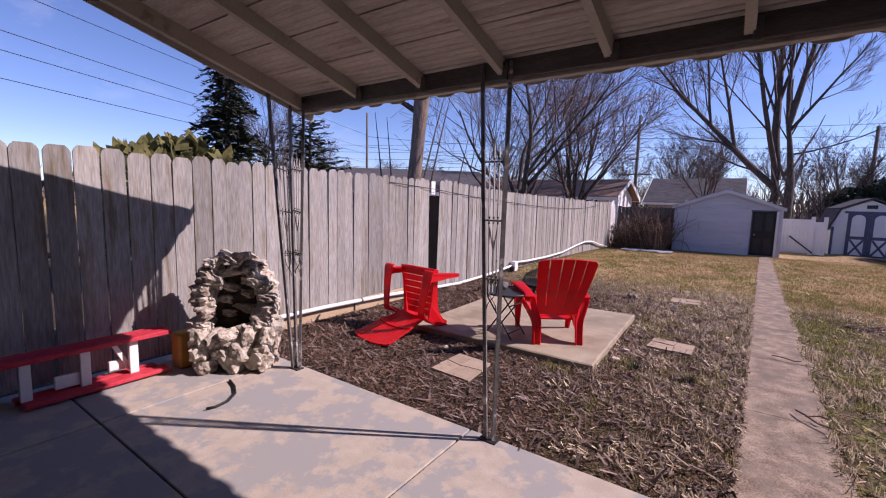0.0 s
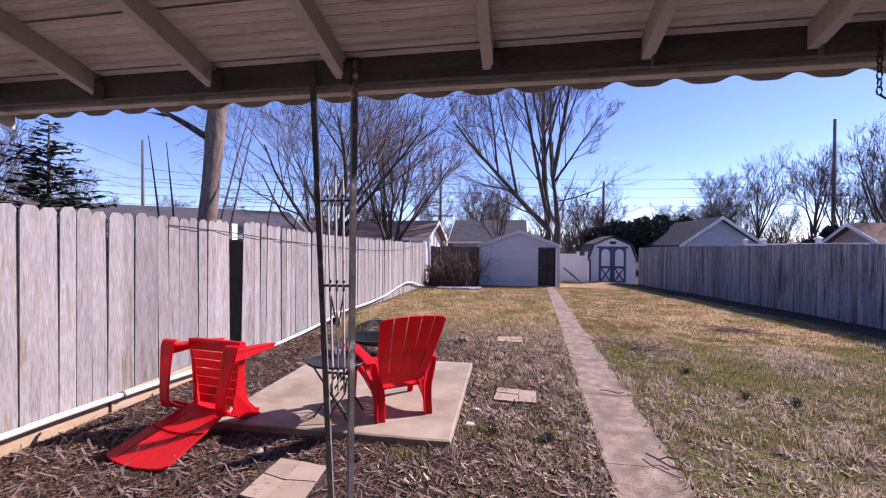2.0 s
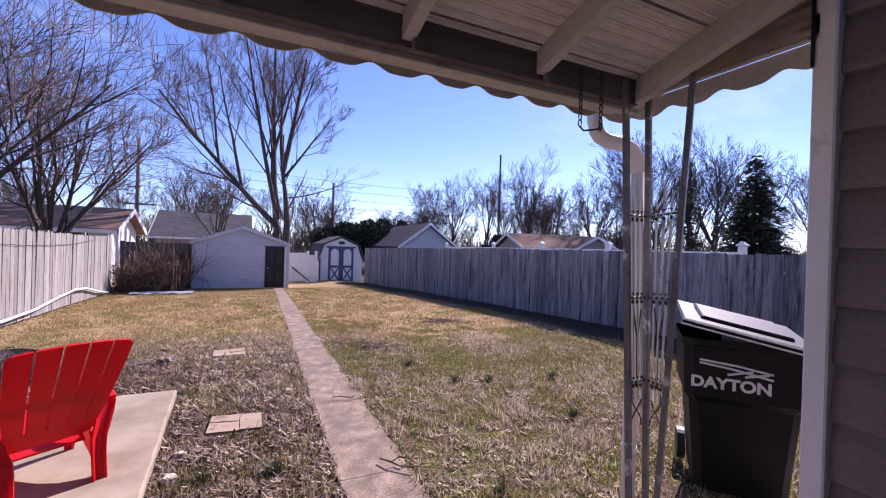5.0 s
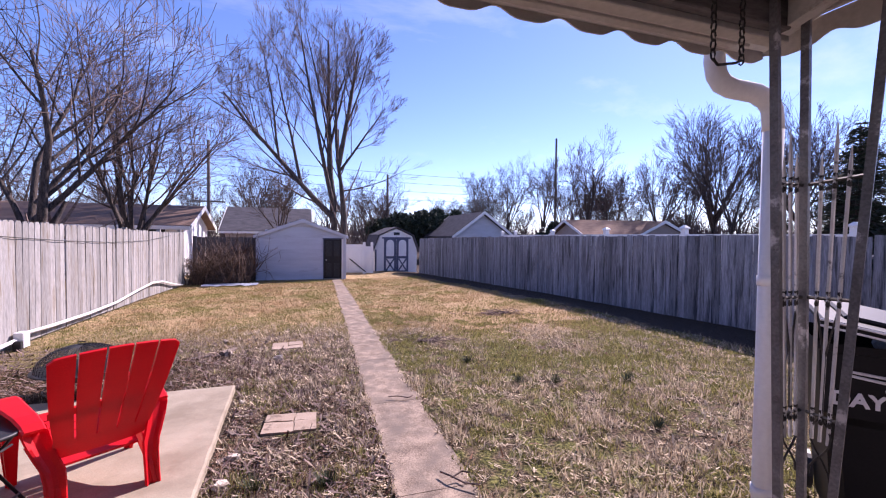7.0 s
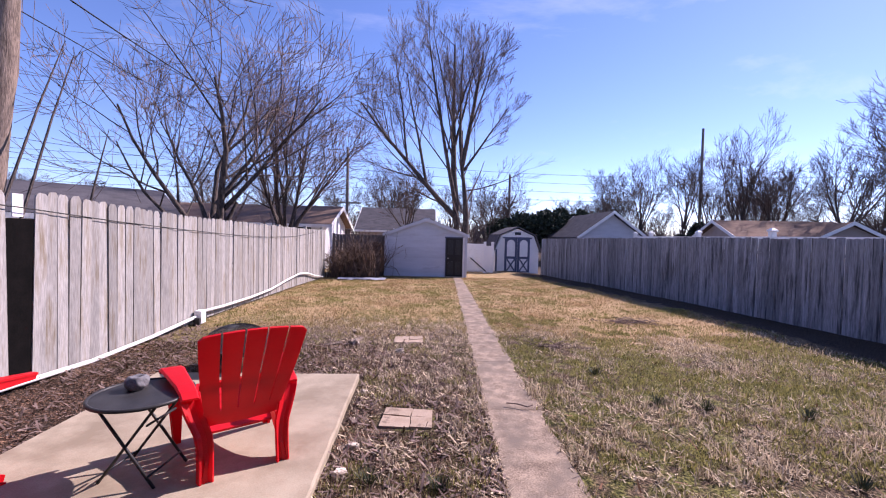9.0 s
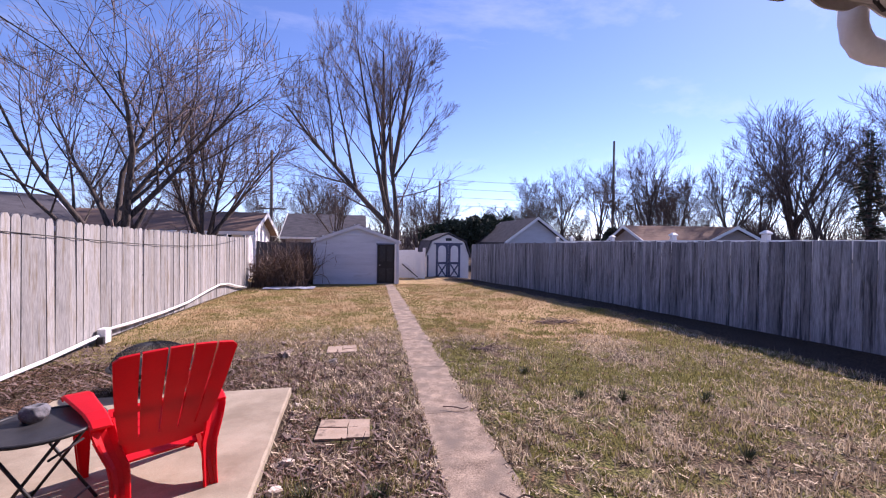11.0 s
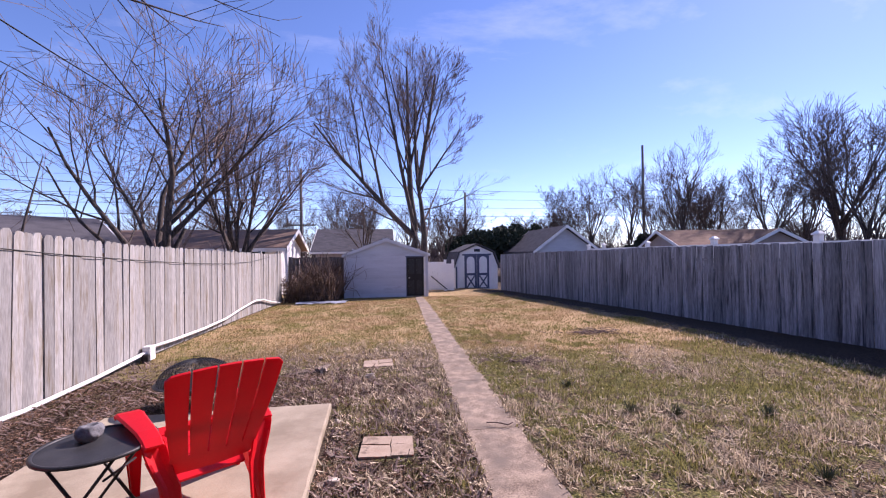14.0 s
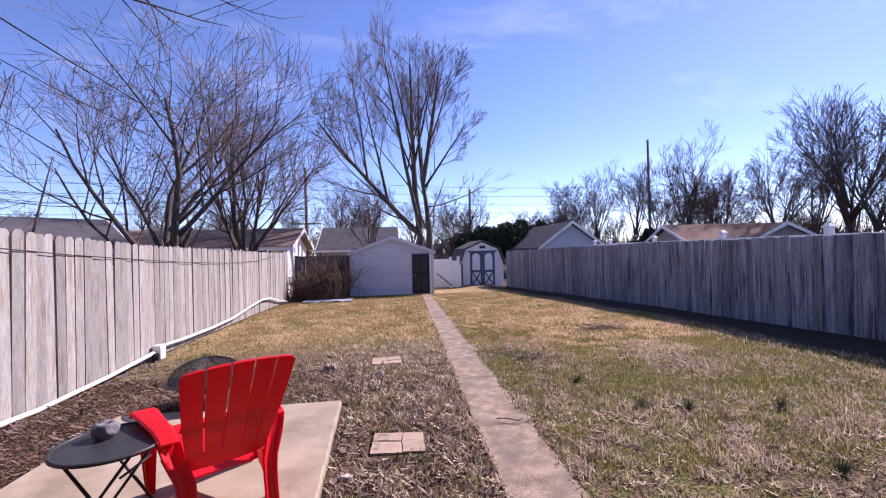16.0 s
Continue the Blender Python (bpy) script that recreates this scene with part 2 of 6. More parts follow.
def lawn_material():
    """Soil by the patio, thin dry turf, greener and tan patches further out: all by broad position and noise."""
    m = bpy.data.materials.new("yard_ground")
    m.use_nodes = True
    t, N = m.node_tree, m.node_tree.nodes
    L = t.links.new
    bs = N["Principled BSDF"]
    geo = N.new("ShaderNodeNewGeometry")

    def nz(s, d=5):
        n = N.new("ShaderNodeTexNoise")
        n.inputs["Scale"].default_value, n.inputs["Detail"].default_value = s, d
        L(geo.outputs["Position"], n.inputs["Vector"])
        return n.outputs["Fac"]

    def step(src, lo, hi):
        r = N.new("ShaderNodeMapRange")
        r.inputs["From Min"].default_value, r.inputs["From Max"].default_value = lo, hi
        L(src, r.inputs["Value"])
        return r.outputs["Result"]

    def op(kind, a, b):
        n = N.new("ShaderNodeMath"); n.operation = kind
        for i, v in enumerate((a, b)):
            if isinstance(v, bpy.types.NodeSocket):
                L(v, n.inputs[i])
            else:
                n.inputs[i].default_value = v
        return n.outputs[0]

    def mix(f, a, b):
        n = N.new("ShaderNodeMix"); n.data_type = "RGBA"
        for sock, v in ((n.inputs["Factor"], f), (n.inputs["A"], a), (n.inputs["B"], b)):
            if isinstance(v, bpy.types.NodeSocket):
                L(v, sock)
            else:
                sock.default_value = (*v, 1)
        return n.outputs["Result"]

    sx = N.new("ShaderNodeSeparateXYZ")
    L(geo.outputs["Position"], sx.inputs[0])
    x, y = sx.outputs["X"], sx.outputs["Y"]
    fine, mid, big = nz(45, 6), nz(7, 5), nz(0.8, 4)
    soil = mix(step(fine, 0.35, 0.68), (0.03, 0.022, 0.017), (0.11, 0.082, 0.062))
    straw = mix(step(fine, 0.40, 0.66), (0.022, 0.015, 0.010), (0.20, 0.14, 0.092))
    green = mix(step(fine, 0.38, 0.64), (0.028, 0.03, 0.010), (0.20, 0.19, 0.06))
    tan = mix(step(fine, 0.38, 0.64), (0.22, 0.145, 0.07), (0.52, 0.37, 0.21))
    far = mix(step(mid, 0.3, 0.52), green, tan)
    turf = mix(step(op("ADD", mid, op("MULTIPLY", big, 0.6)), 0.72, 0.92), straw, green)
    # further than about nine metres the lawn is even
    f_far = step(op("ADD", y, op("MULTIPLY", big, 3.0)), 9.0, 11.5)
    col = mix(f_far, turf, far)
    patch = op("MULTIPLY", step(op("ADD", x, op("MULTIPLY", mid, 2.0)), 3.0, 4.2), op("MULTIPLY", step(y, 7.0, 8.4), step(y, 15.0, 12.0)))
    col = mix(patch, col, tan)
    # planting bed: fence to walkway
    bed = op("MULTIPLY", step(op("ADD", x, op("MULTIPLY", mid, 1.6)), 1.2, 0.1), step(op("ADD", y, op("MULTIPLY", mid, 2.5)), 8.6, 7.2))
    col = mix(bed, col, soil)
    # bare earth along the grey fence, widened to paint the fence's shadow darker
    strip = step(op("ADD", op("ADD", x, op("MULTIPLY", y, 0.145)), op("MULTIPLY", mid, 0.9)), 7.45, 7.8)
    col = mix(strip, col, soil)
    L(col, bs.inputs["Base Color"])
    bs.inputs["Roughness"].default_value = 0.95
    bs.inputs["Specular IOR Level"].default_value = 0.1
    bp = N.new("ShaderNodeBump")
    bp.inputs["Strength"].default_value, bp.inputs["Distance"].default_value = 0.8, 0.03
    L(op("ADD", fine, mid), bp.inputs["Height"])
    L(bp.outputs[0], bs.inputs["Normal"])
    return m


LAWN = lawn_material()


# ---------- mesh helpers ----------
def mesh_of(name, verts, faces, smooth=False):
    me = bpy.data.meshes.new(name)
    me.from_pydata(verts, [], faces)
    if smooth:
        me.polygons.foreach_set("use_smooth", [True] * len(me.polygons))
    return me


def finish(bm, name, smooth=False):
    me = bpy.data.meshes.new(name)
    bmesh.ops.recalc_face_normals(bm, faces=bm.faces)
    for f in bm.faces:
        f.smooth = smooth
    bm.to_mesh(me)
    bm.free()
    return me


def put(name, me, mat, parent=None, label="", m=None, category="", kind="", group=""):
    if not me.materials:
        me.materials.append(mat)
    ob = new(name, me)
    if m is not None:
        ob.matrix_basis = m
    if parent is not None:
        ob.parent = parent
    return tagged(ob, label, category, group, kind)


def part(name, bm, mat, parent, label="", smooth=False):
    return put(name, finish(bm, name, smooth), mat, parent, label)


def thing(name, label, category, m=None, group="", kind=""):
    ob = new(name)
    ob.empty_display_size = 0.1
    if m is not None:
        ob.matrix_basis = m
    return tagged(ob, label, category, group, kind)


def box(bm, c, s, m=None, bevel=0.0):
    r = bmesh.ops.create_cube(bm, size=1.0, matrix=Matrix.LocRotScale(c, None, s))
    vs = r["verts"]
    if bevel:
        es = list({e for v in vs for e in v.link_edges})
        g = bmesh.ops.bevel(bm, geom=es, offset=bevel, segments=1, affect="EDGES")
        vs = list({v for f in g["faces"] for v in f.verts} | {v for v in vs if v.is_valid})
    if m is not None:
        bmesh.ops.transform(bm, matrix=m, verts=[v for v in vs if v.is_valid])
    return bm


def boxbm(c, s, bevel=0.0, m=None):
    return box(bmesh.new(), c, s, m, bevel)


def rings(verts, faces, pts, radii, n=6, caps=True):
    """A tube along pts, added to verts and faces."""
    base = len(verts)
    up = Vector((0.13, 0.27, 0.95))
    for i, p in enumerate(pts):
        p = Vector(p)
        d = (Vector(pts[min(i + 1, len(pts) - 1)]) - Vector(pts[max(i - 1, 0)])).normalized()
        u = d.cross(up if abs(d.dot(up)) < 0.95 else Vector((1, 0, 0))).normalized()
        v = d.cross(u)
        for k in range(n):
            a = 2 * math.pi * k / n
            verts.append(tuple(p + (u * math.cos(a) + v * math.sin(a)) * radii[i]))
    for i in range(len(pts) - 1):
        for k in range(n):
            a, b = base + i * n + k, base + i * n + (k + 1) % n
            faces.append((a, b, b + n, a + n))
    if caps:
        faces.append(tuple(base + k for k in range(n))[::-1])
        faces.append(tuple(base + (len(pts) - 1) * n + k for k in range(n)))


def tube(name, pts, r, mat, parent=None, label="", n=8, **tags):
    verts, faces = [], []
    radii = r if isinstance(r, (list, tuple)) else [r] * len(pts)
    rings(verts, faces, pts, radii, n)
    return put(name, mesh_of(name, verts, faces, n > 5), mat, parent, label, **tags)


def prism(outline, y0, y1, axis="y"):
    """An outline in (x, z), given depth along y (or with axis x: outline in (y, z), depth along x)."""
    bm = bmesh.new()
    at = (lambda a, b, d: (a, d, b)) if axis == "y" else (lambda a, b, d: (d, a, b))
    f = [bm.verts.new(at(a, b, y0)) for a, b in outline]
    g = [bm.verts.new(at(a, b, y1)) for a, b in outline]
    bm.faces.new(f)
    bm.faces.new(g[::-1])
    for i in range(len(f)):
        j = (i + 1) % len(f)
        bm.faces.new((f[i], g[i], g[j], f[j]))
    return bm


def gz(x, y):
    """Height of the yard's ground."""
    return -0.02 - 0.00083 * min(max(0.0, y - 6), 22) ** 2 + 0.02 * noise.noise((x * 0.5, y * 0.5, 3.1)) * (1 if y > 2.45 else 0) + 0.10 * math.exp(-((8.71 - x - 0.145 * y - 1.3) / 0.8) ** 2) * min(max((y - 5) / 5, 0), 1)


# ---------- ground ----------
def ground():
    xs = [-600, -200, -80, -30, -14] + [-8 + 0.25 * i for i in range(73)] + [14, 20, 40, 90, 220, 600]
    ys = [-300, -80, -20, -6] + [-2 + 0.25 * i for i in range(113)] + [30, 40, 60, 120, 250, 700]
    verts = [(x, y, gz(x, y) + (0.015 * noise.noise((x * 2.3, y * 2.3, 0)) if 2.45 < y < 20 else -0.03 if y <= 2.2 else 0)) for y in ys for x in xs]
    w = len(xs)
    faces = [(j * w + i, j * w + i + 1, (j + 1) * w + i + 1, (j + 1) * w + i) for j in range(len(ys) - 1) for i in range(w - 1)]
    put("ground", mesh_of("ground", verts, faces, True), LAWN, None, "winter yard of dry turf, straw and dark mulch", category="ground", kind="structure")


ground()


def slab_mesh(x0, x1, y0, y1, z0, z1, b=0.012):
    return finish(boxbm(((x0 + x1) / 2, (y0 + y1) / 2, (z0 + z1) / 2), (x1 - x0, y1 - y0, z1 - z0), b), "slab")


patio = put("patio_pavement", slab_mesh(-3.96, 4.2, -1.0, 2.16, -0.16, -0.012), SOIL, None, "concrete patio with worn, peeling blue-grey paint", category="patio", kind="structure")
for x0, x1 in ((-3.96, -2.96), (-2.96, -0.93), (-0.93, 1.1), (1.1, 2.6), (2.6, 4.2)):
    for y0, y1 in ((-1.0, 0.79), (0.79, 2.25)):
        put("slab", slab_mesh(x0 + 0.006, x1 - 0.006, y0 + 0.006, y1 - 0.006, -0.14, 0.0, 0.004), PAINTED, patio)


def walkway():
    base = put("walkway_pavement", finish(boxbm((0.9, 3.0, -0.1), (0.3, 1.0, 0.05)), "walkway"), WALKWAY, None, "narrow cracked concrete garden path with crumbling edges", category="path", kind="structure")
    y = 2.29
    r = random.Random(5)
    while y < 18.5:
        step = 1.52
        n = 14
        left, right = [], []
        for k in range(n + 1):
            yy = y + 0.003 + (step - 0.006) * k / n
            xl = 0.55 + 0.0387 * max(0, yy - 2.4)
            left.append((xl - 0.01 + 0.05 * noise.noise((0, yy * 2.1, 5)) + 0.03 * noise.noise((0, yy * 7, 8)), yy))
            right.append((xl + 0.53 - 0.012 * (yy - 2.4) + 0.05 * noise.noise((3, yy * 2.1, 5)) + 0.03 * noise.noise((9, yy * 7, 8)), yy))
        outline = left + right[::-1]
        bm = bmesh.new()
        top = [bm.verts.new((a, b, gz(a, b) + 0.010)) for a, b in outline]
        low = [bm.verts.new((a, b, gz(a, b) - 0.08)) for a, b in outline]
        bm.faces.new(top)
        for a in range(len(top)):
            b = (a + 1) % len(top)
            bm.faces.new((top[a], top[b], low[b], low[a]))
        part("path_slab", bm, WALKWAY, base)
        y += step


walkway()


def rough_slab(name, corners, z0, z1, mat, label, category, rag=0.015, seed=1, n=7):
    r = random.Random(seed)
    out = []
    for i in range(4):
        a, b = Vector(corners[i]), Vector(corners[(i + 1) % 4])
        for k in range(n):
            p = a.lerp(b, k / n)
            out.append((p.x + r.uniform(-rag, rag), p.y + r.uniform(-rag, rag)))
    bm = bmesh.new()
    lo = [bm.verts.new((a, b, z0)) for a, b in out]
    hi = [bm.verts.new((a, b, z1 - 0.01)) for a, b in out]
    cx, cy = sum(a for a, _ in out) / len(out), sum(b for _, b in out) / len(out)
    tp = [bm.verts.new((cx + (a - cx) * 0.985, cy + (b - cy) * 0.985, z1)) for a, b in out]
    bm.faces.new(tp)
    for u, v in ((lo, hi), (hi, tp)):
        for a in range(len(out)):
            b = (a + 1) % len(out)
            bm.faces.new((u[a], u[b], v[b], v[a]))
    return put(name, finish(bm, name), mat, None, label, category=category)


rough_slab("concrete_slab", ((-2.72, 3.84), (-0.56, 3.84), (-0.62, 6.12), (-2.75, 6.10)), -0.1, 0.045, CONCRETE, "square tan concrete pad under the red chair", "slab", 0.005, 3, 14)


def stepping_stone(c, seed):
    """A square paver broken into pieces by cracks."""
    st = thing("stepping_stone", "cracked square tan stepping stone set in the mulch", "paver", group="stepping stones")
    r = random.Random(seed)
    a, b, cc, d = [Vector((*p, 0)) for p in c]
    mid = [a.lerp(b, r.uniform(0.4, 0.6)), b.lerp(cc, r.uniform(0.4, 0.6)), cc.lerp(d, r.uniform(0.4, 0.6)), d.lerp(a, r.uniform(0.4, 0.6))]
    ctr = (a + cc) / 2 + Vector((r.uniform(-0.05, 0.05), r.uniform(-0.04, 0.04), 0))
    for q in ([a, mid[0], ctr, mid[3]], [mid[0], b, mid[1], ctr], [ctr, mid[1], cc, mid[2]], [mid[3], ctr, mid[2], d]):
        g = sum(q, Vector()) / 4
        bm = bmesh.new()
        out = []
        for i in range(4):
            for k in range(3):
                p = q[i].lerp(q[(i + 1) % 4], k / 3)
                p = p + (g - p).normalized() * 0.0035 + Vector((r.uniform(-.004, .004), r.uniform(-.004, .004), 0))
                out.append(p)
        dz = r.uniform(0.002, 0.010) + gz(g.x, g.y)
        hi = [bm.verts.new((p.x, p.y, dz + 0.012)) for p in out]
        lo = [bm.verts.new((p.x, p.y, dz - 0.05)) for p in out]
        bm.faces.new(hi)
        for i in range(len(out)):
            j = (i + 1) % len(out)
            bm.faces.new((hi[i], hi[j], lo[j], lo[i]))
        part("paver_piece", bm, PAVER, st)


stepping_stone(((-1.80, 2.97), (-1.36, 2.92), (-1.40, 3.40), (-1.79, 3.45)), 1)
stepping_stone(((-0.28, 4.96), (0.16, 4.92), (0.17, 5.28), (-0.25, 5.33)), 2)
stepping_stone(((-0.37, 7.68), (0.07, 7.72), (0.05, 8.10), (-0.37, 8.06)), 3)


# ---------- fences ----------
def fence_x(y):
    return -3.86 + 0.008 * (y - 2)


def fence_top(y):
    if y < 6:
        return 1.895
    if y < 8.4:
        return 1.895 - 0.045 * (y - 6)
    return 1.787 - 0.0175 * (min(y, 15.2) - 8.4)


def picket_mesh(w, h, ear, seed, t=0.016):
    r = random.Random(seed)
    e = r.uniform(-0.006, 0.006)
    if ear:
        out = [(-w / 2, 0), (w / 2, 0), (w / 2, h - 0.05), (w / 2 - 0.012, h - 0.022), (w / 2 - 0.035, h + e), (-w / 2 + 0.035, h), (-w / 2 + 0.012, h - 0.022), (-w / 2, h - 0.05)]
    else:
        out = [(-w / 2, 0), (w / 2, 0), (w / 2, h + e), (0.2 * w, h + r.uniform(-.008, .008)), (-0.2 * w, h + r.uniform(-.008, .008)), (-w / 2, h - e)]
    return finish(prism(out, -t / 2, t / 2), "picket")


def left_fence():
    f = thing("fence_left", "weathered grey wooden privacy fence with dog-eared pickets", "fence", kind="structure")
    H = 1.80
    kinds = [picket_mesh(0.138, H, True, s) for s in range(4)]
    wide = [picket_mesh(0.166, H, True, s + 9) for s in range(3)]
    r = random.Random(21)
    y = -2.2
    while y < 17.6:
        near = y < 1.9
        w = 0.17 if near else 0.141
        if 5.52 < y < 5.80:
            y = 5.86
            continue
        x = fence_x(y)
        z0 = 0.05 if y < 2.3 else 0.10 if y < 5.5 else gz(x, y) + 0.04
        top = fence_top(y) + r.uniform(-0.014, 0.012) + (0.015 if 5.8 < y < 6.5 else 0)
        lean = r.uniform(-0.35, 0.35) + (1.6 if 5.8 < y < 6.1 else 0.7 if 6.1 < y < 6.7 else 0)
        mm = pose(x + r.uniform(-0.006, 0.006), y + w / 2, z0, r.uniform(-0.5, 0.5), lean, 90 + r.uniform(-2, 2)) @ Matrix.Diagonal((1, 1, (top - z0) / H, 1))
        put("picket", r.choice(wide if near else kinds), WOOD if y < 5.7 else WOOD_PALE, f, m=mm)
        y += w + (r.uniform(0.004, 0.009) if near else r.uniform(0.0, 0.005))
    for z in (0.42, 1.05, 1.60):
        for a, b in ((-2.2, 5.55), (5.88, 17.6)):
            n = 6
            tube("rail", [(fence_x(a + (b - a) * k / n) - 0.04, a + (b - a) * k / n, z + fence_top(a + (b - a) * k / n) - 1.9) for k in range(n + 1)], 0.024, WOOD, f, n=4)
    for y in (-2.0, 0.4, 2.8, 5.15, 8.2, 10.6, 13.0, 15.4, 17.5):
        part("post", boxbm((fence_x(y) - 0.11, y, 0.8), (0.09, 0.09, 1.9)), WOOD, f)
    for a, b in ((2.3, 3.9), (3.92, 5.45)):
        c = (a + b) / 2
        part("kickboard", boxbm((fence_x(c) + 0.024, c, 0.075), (0.022, b - a, 0.17), 0.003), RAW_WOOD, f, "tan kickboard along the ground")
    bm = boxbm((fence_x(5.76) - 0.03, 5.76, 1.76), (0.012, 0.11, 0.22))
    part("patch", bm, PVC, f, "white plastic patch in the gap")
    # near-black sheet added so that the gap reads as deep shade
    part("gap_board", boxbm((fence_x(5.76) - 0.014, 5.74, 0.8), (0.012, 0.36, 1.66)), surface("gap_shade_black", (0.003, 0.003, 0.003), (0.007, 0.006, 0.006), 9, 60, 0.95, 0.1, spec=0.05), f, "near-black sheet that paints the shade in the gap")
    tube("wire", [(fence_x(y) + 0.03, y, z) for y, z in ((4.6, 1.80), (5.7, 1.74), (7, 1.64), (8.4, 1.56), (10, 1.48), (12, 1.42), (14, 1.43), (16, 1.56))], 0.006, WIRE, f, "thin black cable sagging along the fence", n=4)


left_fence()


def right_x(y):
    return 7.55 - 0.145 * (y - 8)


def right_fence():
    f = thing("fence_right", "old grey wooden fence with uneven flat-topped boards", "fence", kind="structure")
    kinds = [picket_mesh(0.145, 1.72, False, s + 40) for s in range(6)]
    r = random.Random(8)
    y = -4.0
    turn = 90 + math.degrees(math.atan(0.145))
    while y < 21.6:
        w = 0.135 + r.uniform(0, 0.012)
        x = right_x(y)
        put("picket", r.choice(kinds), WOOD_R, f, m=pose(x + r.choice((0, 0.012)), y + w / 2, gz(x, y) - 0.01 + r.uniform(-0.015, 0.015), r.uniform(-0.5, 0.5), r.uniform(-0.6, 0.6), turn + r.uniform(-1, 1)))
        y += w
    for z in (0.4, 1.4):
        tube("rail", [(right_x(a) + 0.05, a, z + gz(7, a)) for a in (-4, 4, 12, 21.6)], 0.03, WOOD_R, f, n=4)
    for y in range(-4, 22, 3):
        part("post", boxbm((right_x(y) + 0.1, y, 0.7), (0.09, 0.09, 1.7)), WOOD_R, f)


right_fence()


def vinyl_fence():
    f = thing("vinyl_fence", "white vinyl fence with capped posts beyond the grey fence", "fence", kind="structure")
    pts = [(7.2, 5.6), (7.55, 8.4), (7.9, 10.86), (8.5, 14.4), (8.62, 17.4), (8.9, 19.2)]
    for i, (x, y) in enumerate(pts):
        x = max(x, right_x(y) + 0.45)
        pts[i] = (x, y)
        part("post", boxbm((x, y, 0.89), (0.11, 0.11, 1.88)), PVC, f)
        bm = boxbm((x, y, 1.85), (0.16, 0.16, 0.03), 0.004)
        bmesh.ops.create_cone(bm, cap_ends=True, segments=4, radius1=0.105, radius2=0.03, depth=0.05, matrix=pose(x, y, 1.89, 0, 0, 45))
        part("post_cap", bm, PVC, f)
    for (x0, y0), (x1, y1) in zip(pts, pts[1:]):
        d = math.hypot(x1 - x0, y1 - y0)
        m = pose((x0 + x1) / 2, (y0 + y1) / 2, 0, 0, 0, math.degrees(math.atan2(y1 - y0, x1 - x0)))
        part("panel", boxbm((0, 0, 0.83), (d - 0.1, 0.03, 1.62), 0, m), PVC, f)
        part("top_rail", boxbm((0, 0, 1.68), (d - 0.1, 0.05, 0.08), 0, m), PVC, f)


vinyl_fence()


# ---------- patio roof and house ----------
def rz(y):
    """Underside of the rafters."""
    return 2.300 + 0.27 * (2.21 - y)


ROOF_X0, ROOF_X1, BACK = -2.76, 1.54, -0.95


